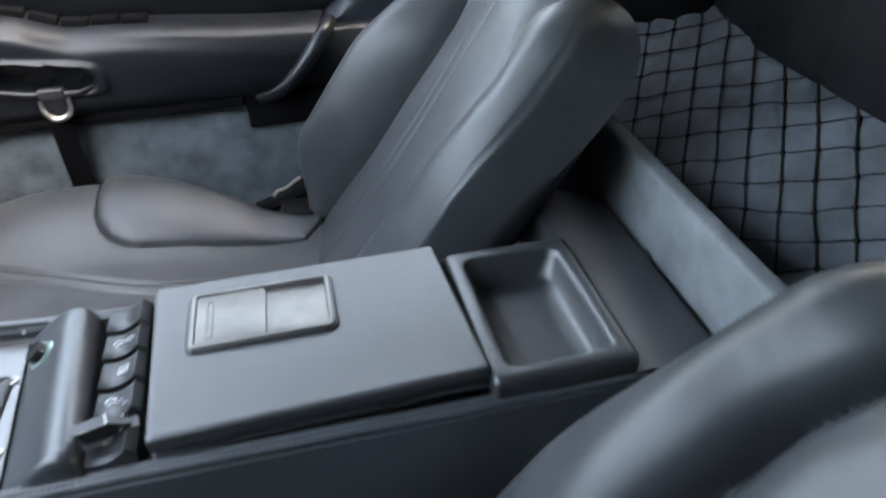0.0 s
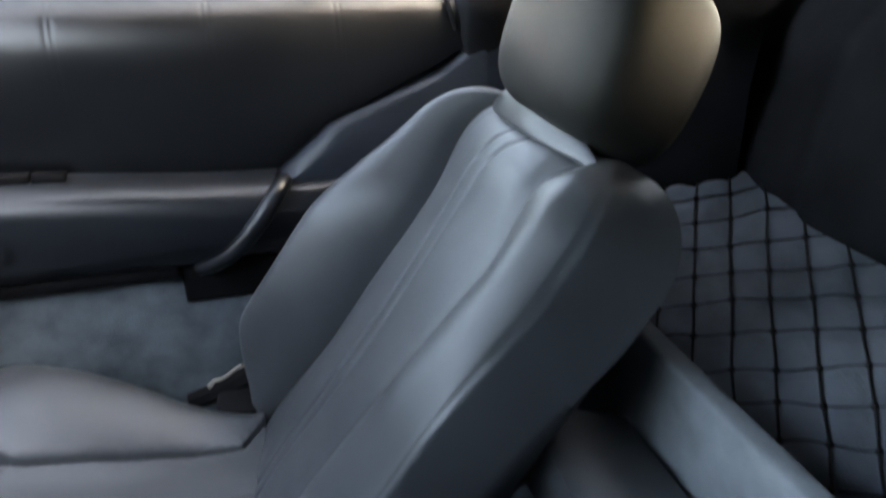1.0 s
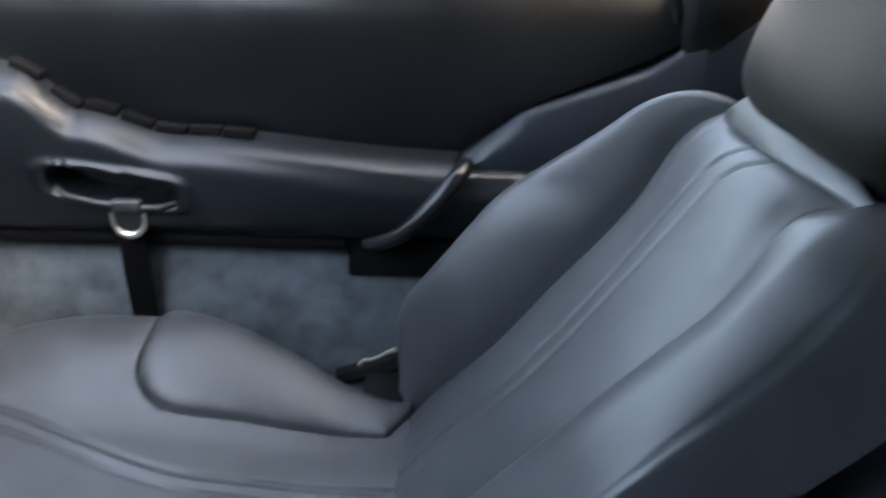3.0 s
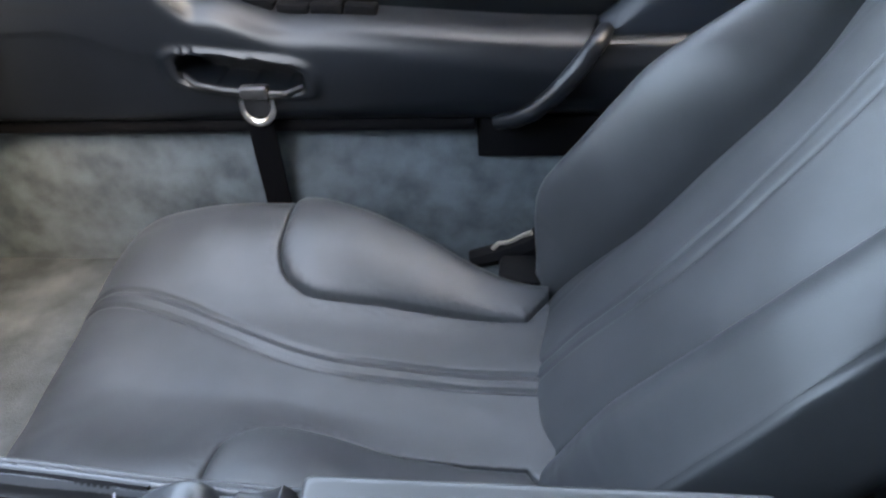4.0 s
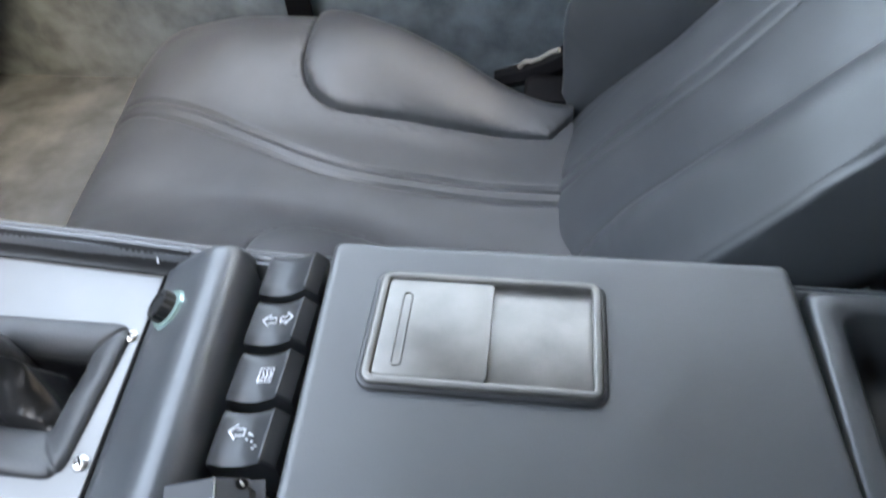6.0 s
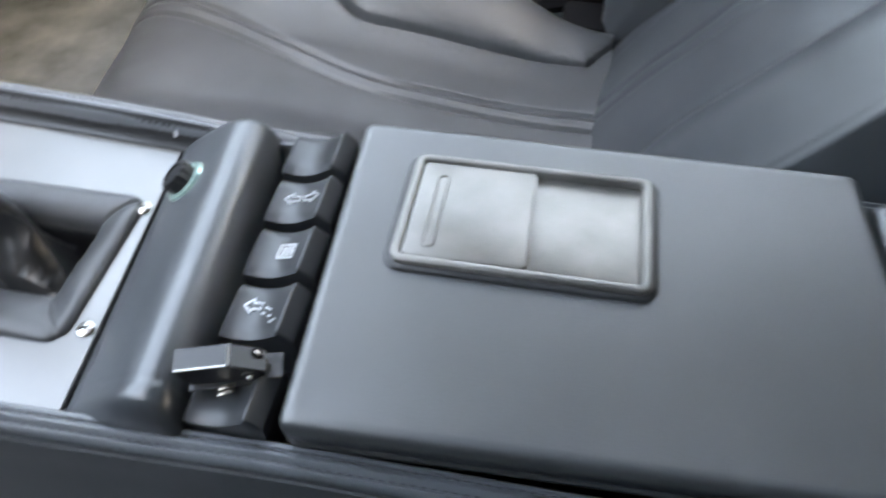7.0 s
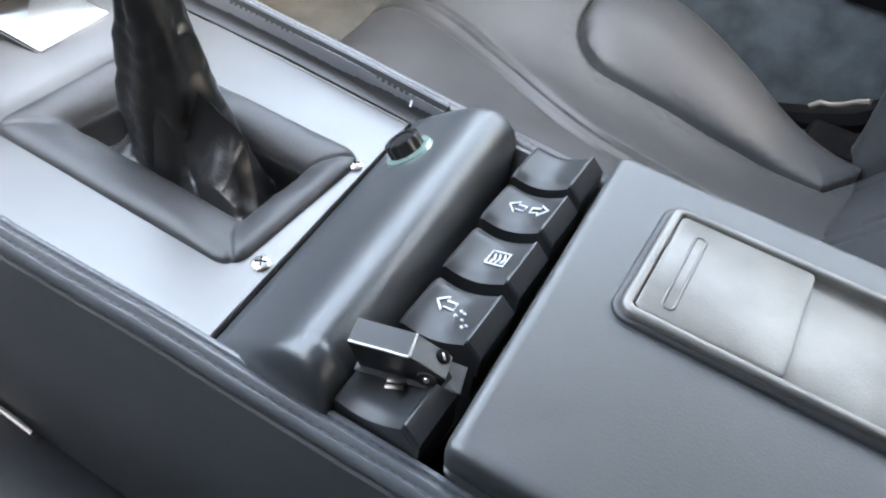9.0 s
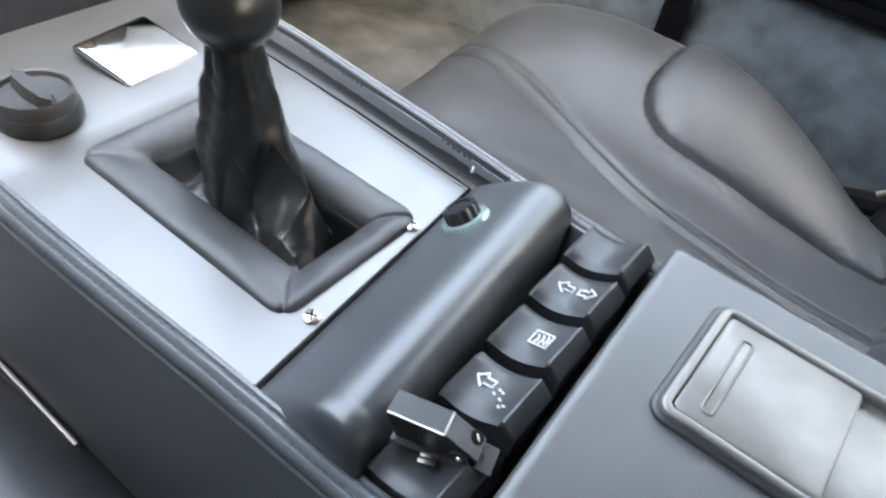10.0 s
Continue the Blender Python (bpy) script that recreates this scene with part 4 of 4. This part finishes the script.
def frame_ring(x0, x1, y0, y1, w, z0, z1, r, bev=0.002):
    """A rounded rectangular rim with an open middle."""
    def rect(ins, z):
        ring = []
        rr2 = max(0.001, r - ins)
        for cx, cy, a0 in ((x1 - ins - rr2, y1 - ins - rr2, 0), (x0 + ins + rr2, y1 - ins - rr2, 90), (x0 + ins + rr2, y0 + ins + rr2, 180), (x1 - ins - rr2, y0 + ins + rr2, 270)):
            for k in range(7):
                a = radians(a0 + 15 * k)
                ring.append(Vector((cx + rr2 * math.cos(a), cy + rr2 * math.sin(a), z)))
        return ring
    rings = [rect(0, z0), rect(0, z1 - bev), rect(bev * 0.4, z1 - bev * 0.4), rect(bev, z1), rect(w - bev, z1), rect(w - bev * 0.4, z1 - bev * 0.4), rect(w, z1 - bev), rect(w, z0)]
    bm = loft(rings, False)
    return bm


part("frame", frame_ring(-0.104, 0.031, -0.0155, 0.0675, 0.0045, 0.386, 0.3898, 0.010, 0.0012), ASHDARK, ash, "raised rounded frame")
part("inner_rim", frame_ring(-0.1005, 0.0282, -0.0127, 0.0645, 0.0050, 0.386, 0.3926, 0.007, 0.0012), ASH, ash, "brushed inner rim")
part("well", plate(-0.0990, 0.0270, -0.0115, 0.0632, 0.3865, 0.3882, 0.004, 0.0005), ASH, ash)
part("cover", plate(-0.0950, -0.0330, -0.0074, 0.0592, 0.3882, 0.3914, 0.003, 0.0006), ASH, ash, "brushed sliding cover")
part("thumb_groove", frame_ring(-0.0862, -0.0797, -0.0015, 0.0500, 0.0014, 0.3905, 0.3921, 0.003, 0.0006), ASH, ash)

# storage tray behind the lid
def trect(x0, x1, y0, y1, z, r):
    ring = []
    for cx, cy, a0 in ((x1 - r, y1 - r, 0), (x0 + r, y1 - r, 90), (x0 + r, y0 + r, 180), (x1 - r, y0 + r, 270)):
        for k in range(8):
            a = radians(a0 + 90 / 7 * k)
            ring.append(Vector((cx + r * math.cos(a), cy + r * math.sin(a), z)))
    return ring


part("storage_tray", loft([trect(0.146, 0.276, -0.110, 0.079, 0.330, 0.006), trect(0.146, 0.276, -0.110, 0.079, 0.376, 0.006), trect(0.1475, 0.2745, -0.1085, 0.0775, 0.3805, 0.006), trect(0.151, 0.271, -0.105, 0.074, 0.3825, 0.008),
                           trect(0.160, 0.262, -0.096, 0.064, 0.3825, 0.012), trect(0.1625, 0.2595, -0.0935, 0.0615, 0.3810, 0.012), trect(0.165, 0.257, -0.091, 0.059, 0.374, 0.013), trect(0.171, 0.251, -0.085, 0.053, 0.3575, 0.016), trect(0.177, 0.245, -0.079, 0.047, 0.3535, 0.014), trect(0.19, 0.232, -0.066, 0.034, 0.3525, 0.01)]), TRIM_LEATHER, console, "open leather-lined storage tray", 60)
part("rear_pad", loft([[Vector((x, y, z)) for x, z in [(0.270, 0.30), (0.272, 0.366), (0.285, 0.368), (0.33, 0.352), (0.378, 0.333), (0.386, 0.322), (0.386, 0.28)]] for y in (-0.112, -0.10, 0.0, 0.09, 0.20, 0.21)]), LID_LEATHER, console, "sloping leather pad behind the tray")

# ---- gear lever ----
lever = thing("gear_lever", (-0.352, -0.012, 0.356), "gear lever with creased black leather boot and round knob", "gear lever")
fr = []
FX0, FX1, FY0, FY1 = -0.434, -0.2610, -0.069, 0.036
NEAR = 1.35
FXC, FYC = (FX0 + FX1) / 2, (FY0 + FY1) / 2
for ins, z in ((0, 0.3555), (0.0004, 0.3574), (0.0014, 0.3589), (0.0034, 0.3600), (0.0065, 0.3604), (0.0085, 0.3602), (0.0110, 0.3596), (0.0140, 0.3586), (0.0170, 0.3572), (0.0200, 0.3550), (0.0228, 0.3512), (0.0245, 0.3430)):
    ring = []
    base = trect(FX0 + ins, FX1 - ins, FY0 + ins * NEAR, FY1 - ins, z, max(0.0030, 0.012 - ins * 0.5))
    for p in [u.lerp(v, k / 14) for u, v in zip(base, base[1:] + base[:1]) for k in range(14)]:
        mitre = (abs(p.x - FXC) - (FX1 - FXC)) - (abs(p.y - FYC) - (FY1 - FYC))
        ring.append(Vector((p.x, p.y, p.z + 0.0018 * noise.noise((p.x * 45, p.y * 45, 8)) * sm(0, 0.004, ins) - 0.0016 * groove(mitre, 0.0022) + 0.0008 * noise.noise((p.x * 150, p.y * 150, 3)) * sm(0.006, 0.018, ins) - 0.0006 * abs(noise.noise((p.x * 260, p.y * 120, 5))) * sm(0.004, 0.010, ins))))
    fr.append(ring)
part("boot_frame", loft(fr, False), FRAME_LEATHER, lever, "padded leather frame of the boot", 70)


def smax(a, b, k=0.004):
    h = max(0.0, k - abs(a - b)) / k
    return max(a, b) + h * h * k / 4


def tent(x, y):
    """Leather between frame and neck: a raised fold towards the rear corner and deep hollows."""
    yc = linear(x, [(-0.304, -0.010), (-0.290, -0.020), (-0.270, -0.044)])
    zc = linear(x, [(-0.40, 0.330), (-0.385, 0.360), (-0.350, 0.400), (-0.313, 0.3830), (-0.303, 0.3780), (-0.297, 0.364), (-0.288, 0.350), (-0.270, 0.347)])
    if y < yc:
        e = min(1.0, (yc - y) / max(0.004, yc + 0.043))
        z = lerp(zc, 0.3495, e ** 0.85) - 0.010 * math.sin(math.pi * e) * sm(-0.30, -0.35, x)
        z -= 0.016 * groove(x + 0.342, 0.018) * groove(e - 0.85, 0.25)
        line = (y + 0.024) + (x + 0.335) * 0.60
        z -= 0.0022 * groove(line, 0.0016)
    else:
        z = zc - 2.4 * (y - yc) - 0.004 * sm(0, 0.004, y - yc)
    z += 0.0022 * noise.noise((x * 70, y * 50, 1)) + 0.0010 * noise.noise((x * 190, y * 120, 3))
    edge = min(x - (FX0 + 0.0225), (FX1 - 0.0225) - x, y - (FY0 + 0.0225 * NEAR), (FY1 - 0.0225) - y)
    wall_z = 0.3490 - 2.2 * max(0, edge) - 9.0 * max(0, edge - 0.010) ** 1.0 * 0.2
    wall_z += 0.0012 * noise.noise((x * 160, y * 160, 6)) * sm(0, 0.004, edge)
    z = smax(z, 0.312, 0.006)
    ang = math.atan2(y + 0.011, x + 0.356)
    z = smax(z, 0.398 - lerp(3.6, 7.0, sm(0.1, 0.7, abs(ang + 0.55) / 2)) * (math.hypot(x + 0.356, y + 0.011) - 0.0160), 0.008)
    z = smax(z, wall_z, 0.003)
    return lerp(0.3475, z, sm(-0.001, 0.006, edge)) if edge < 0.006 else z


def boot():
    """The hollow leather sheet and the wrinkled sleeve round the lever."""
    nx, ny = 130, 84
    sheet = loft([[Vector((x, y, tent(x, y))) for y in [lerp(FY0 + 0.0215 * NEAR, FY1 - 0.0215, j / ny) for j in range(ny + 1)]] for x in [lerp(FX0 + 0.0215, FX1 - 0.0215, i / nx) for i in range(nx + 1)]], False, False)
    rings = []
    n, k = 70, 96
    for i in range(n + 1):
        h = i / n
        ring = []
        for j in range(k):
            q = 2 * math.pi * j / k
            c, s_ = math.cos(q), math.sin(q)
            r = 0.0132 + 0.0105 * (1 - h) ** 0.8 + 0.0022 * math.sin(math.pi * min(1, h * 1.2)) + 0.0010 * math.sin(3 * q + 4 * h) + 0.0017 * math.sin(7 * q - 3 * h + 1.8 * noise.noise((c, s_, h * 3))) * (1 - 0.5 * h)
            r += 0.017 * (1 - h) ** 1.35 * max(0.0, math.cos(q - 0.85)) ** 3
            r += 0.0012 * noise.noise((c * 1.6, s_ * 1.6, h * 5)) + 0.0010 * noise.noise((c * 2.2, s_ * 2.2, h * 20)) + 0.0003 * noise.noise((c * 9, s_ * 9, h * 50))
            ring.append(Vector((lerp(-0.354, -0.358, h) + r * c, -0.011 + r * s_, lerp(0.325, 0.446, h))))
        rings.append(ring)
    return join(sheet, loft(rings, False))


part("boot", boot(), BOOT_LEATHER, lever, "creased black leather boot", 75)
part("knob", lathe([(0.0, 0.4392)] + [(0.0240 * math.sin(a), 0.4630 - 0.0240 * math.cos(a)) for a in [math.pi * (0.12 + 0.88 * k / 20) for k in range(20)]] + [(0.0, 0.4871)], (-0.357, -0.011, 0), 40), PLASTIC, lever, "glossy black ball knob")

# ---- outside ----
single("ground", wavy_sheet(-300, 300, -300, 300, -0.28, 30, 30, 0.0, 0.1), GRASS, "grass verge with daisies reaching to the street", "ground", kind="structure")
gw = thing("garden_wall", (0, 20, -0.28), "low red-brown garden wall with white pillars", "wall", kind="structure")
for x0, x1 in ((-14, -9.6), (-8.3, -4.75), (-3.72, 2.6), (3.8, 9.5), (10.6, 16)):
    part("wall_panel", box(x0, x1, 20, 20.25, -0.3, 0.68, 0.02), BRICK, gw)
for x0, x1 in ((-9.6, -8.3), (-4.75, -3.72), (2.6, 3.8), (9.5, 10.6)):
    part("pillar", box(x0, x1, 19.9, 20.35, -0.3, 2.0, 0.03), WHITE, gw)
house = thing("house", (0, 32, -0.28), "white rendered house behind the garden wall", "house")
part("facade", box(-40, 40, 32, 40, -0.3, 7.0, 0.05), FACADE, house)
# Added white block: gives the overexposed white seen past the rear window.
part("white_backdrop", box(5.6, 30, 8.5, 12.0, -0.3, 6.0, 0.05), FACADE, house, "added white block for the glare behind the rear window")
part("roof", loft([[Vector((x, 31.3, 6.9)), Vector((x, 36, 9.8)), Vector((x, 40.7, 6.9))] for x in (-41, 41)]), SLATE, house)


def leafy(cx, cy, z0, rx, rz, count, size, seed):
    rnd = random.Random(seed)
    bm = bmesh.new()
    for _ in range(count):
        th, ph = rnd.uniform(0, 2 * math.pi), math.acos(rnd.uniform(-0.6, 1))
        rad = rnd.uniform(0.55, 1.0) ** 0.5 * (0.8 + 0.25 * math.sin(3 * th + 2 * ph) + 0.1 * rnd.random())
        rad *= 1.3 if rnd.random() < 0.14 else 1.0
        p = Vector((cx + rx * rad * math.sin(ph) * math.cos(th), cy + rx * rad * math.sin(ph) * math.sin(th), z0 + rz * (0.5 + 0.5 * rad * math.cos(ph))))
        d = Vector((rnd.gauss(0, 1), rnd.gauss(0, 1), rnd.gauss(0.3, 1))).normalized()
        s = d.orthogonal().normalized() * size * 0.22
        L = d * size * rnd.uniform(0.7, 1.3)
        vs = [bm.verts.new(q) for q in (p, p + L * 0.5 + s, p + L, p + L * 0.5 - s)]
        bm.faces.new(vs)
    return bm


bush = thing("bush", (0.2, 8.2, -0.28), "green leafy garden bush on the lawn", "bush")
part("leaves", leafy(0.2, 8.3, -0.25, 0.80, 1.7, 16000, 0.055, 3), LEAF, bush, "", keep=True)
for k in range(6):
    a = k * 1.05
    part("branch", tube([(0.2, 8.3, -0.3), (0.2 + 0.15 * math.cos(a), 8.3 + 0.15 * math.sin(a), 0.2), (0.2 + 0.5 * math.cos(a), 8.3 + 0.5 * math.sin(a), 0.9)], lambda s: 0.03 * (1 - 0.7 * s), 6), BARK, bush)
tree = thing("tree", (-5.3, 16, -0.28), "thick pale tree trunk on the lawn", "tree")
part("trunk", tube([(-5.3 + 0.05 * math.sin(k), 16, -0.3 + 0.4 * k) for k in range(12)], lambda s: 0.48 - 0.14 * s, 16), BARK, tree)
part("crown", leafy(-5.3, 16, 3.2, 2.4, 3.5, 3000, 0.22, 5), LEAF, tree, "", keep=True)
hyd = thing("fire_hydrant", (1.515, 5.6, -0.28), "red pillar hydrant with white lower post", "hydrant")
part("post", lathe([(0.0, -0.28), (0.10, -0.28), (0.10, -0.22), (0.075, -0.20), (0.075, 0.46), (0.0, 0.46)], (1.515, 5.6, 0), 24), WHITE, hyd, "white painted post")
part("band", lathe([(0.078, 0.28), (0.08, 0.28), (0.08, 0.36), (0.078, 0.36)], (1.515, 5.6, 0), 24), RED, hyd, "red band")
part("head", lathe([(0.0, 0.46), (0.085, 0.46), (0.085, 0.86), (0.07, 0.92), (0.03, 0.96), (0.0, 0.97)], (1.515, 5.6, 0), 24), RED, hyd, "red head")
for o in (-1, 1):
    part("outlet", lathe([(0.0, 0.0), (0.05, 0.0), (0.05, 0.08), (0.06, 0.085), (0.06, 0.12), (0.0, 0.12)], (1.515 + o * 0.06, 5.6, 0.75), 16, Matrix.Rotation(radians(90 * o), 4, "Y")), RED, hyd, "red outlet cap")
lampg = thing("garden_lamp", (0.45, 5.7, -0.28), "small white garden lamp on a short post", "garden lamp")
part("post", lathe([(0.0, -0.28), (0.02, -0.28), (0.02, 0.32), (0.0, 0.32)], (0.45, 5.7, 0), 12), WHITE, lampg)
part("shade", lathe([(0.0, 0.30), (0.075, 0.31), (0.055, 0.42), (0.03, 0.47), (0.0, 0.48)], (0.45, 5.7, 0), 20), WHITE, lampg)
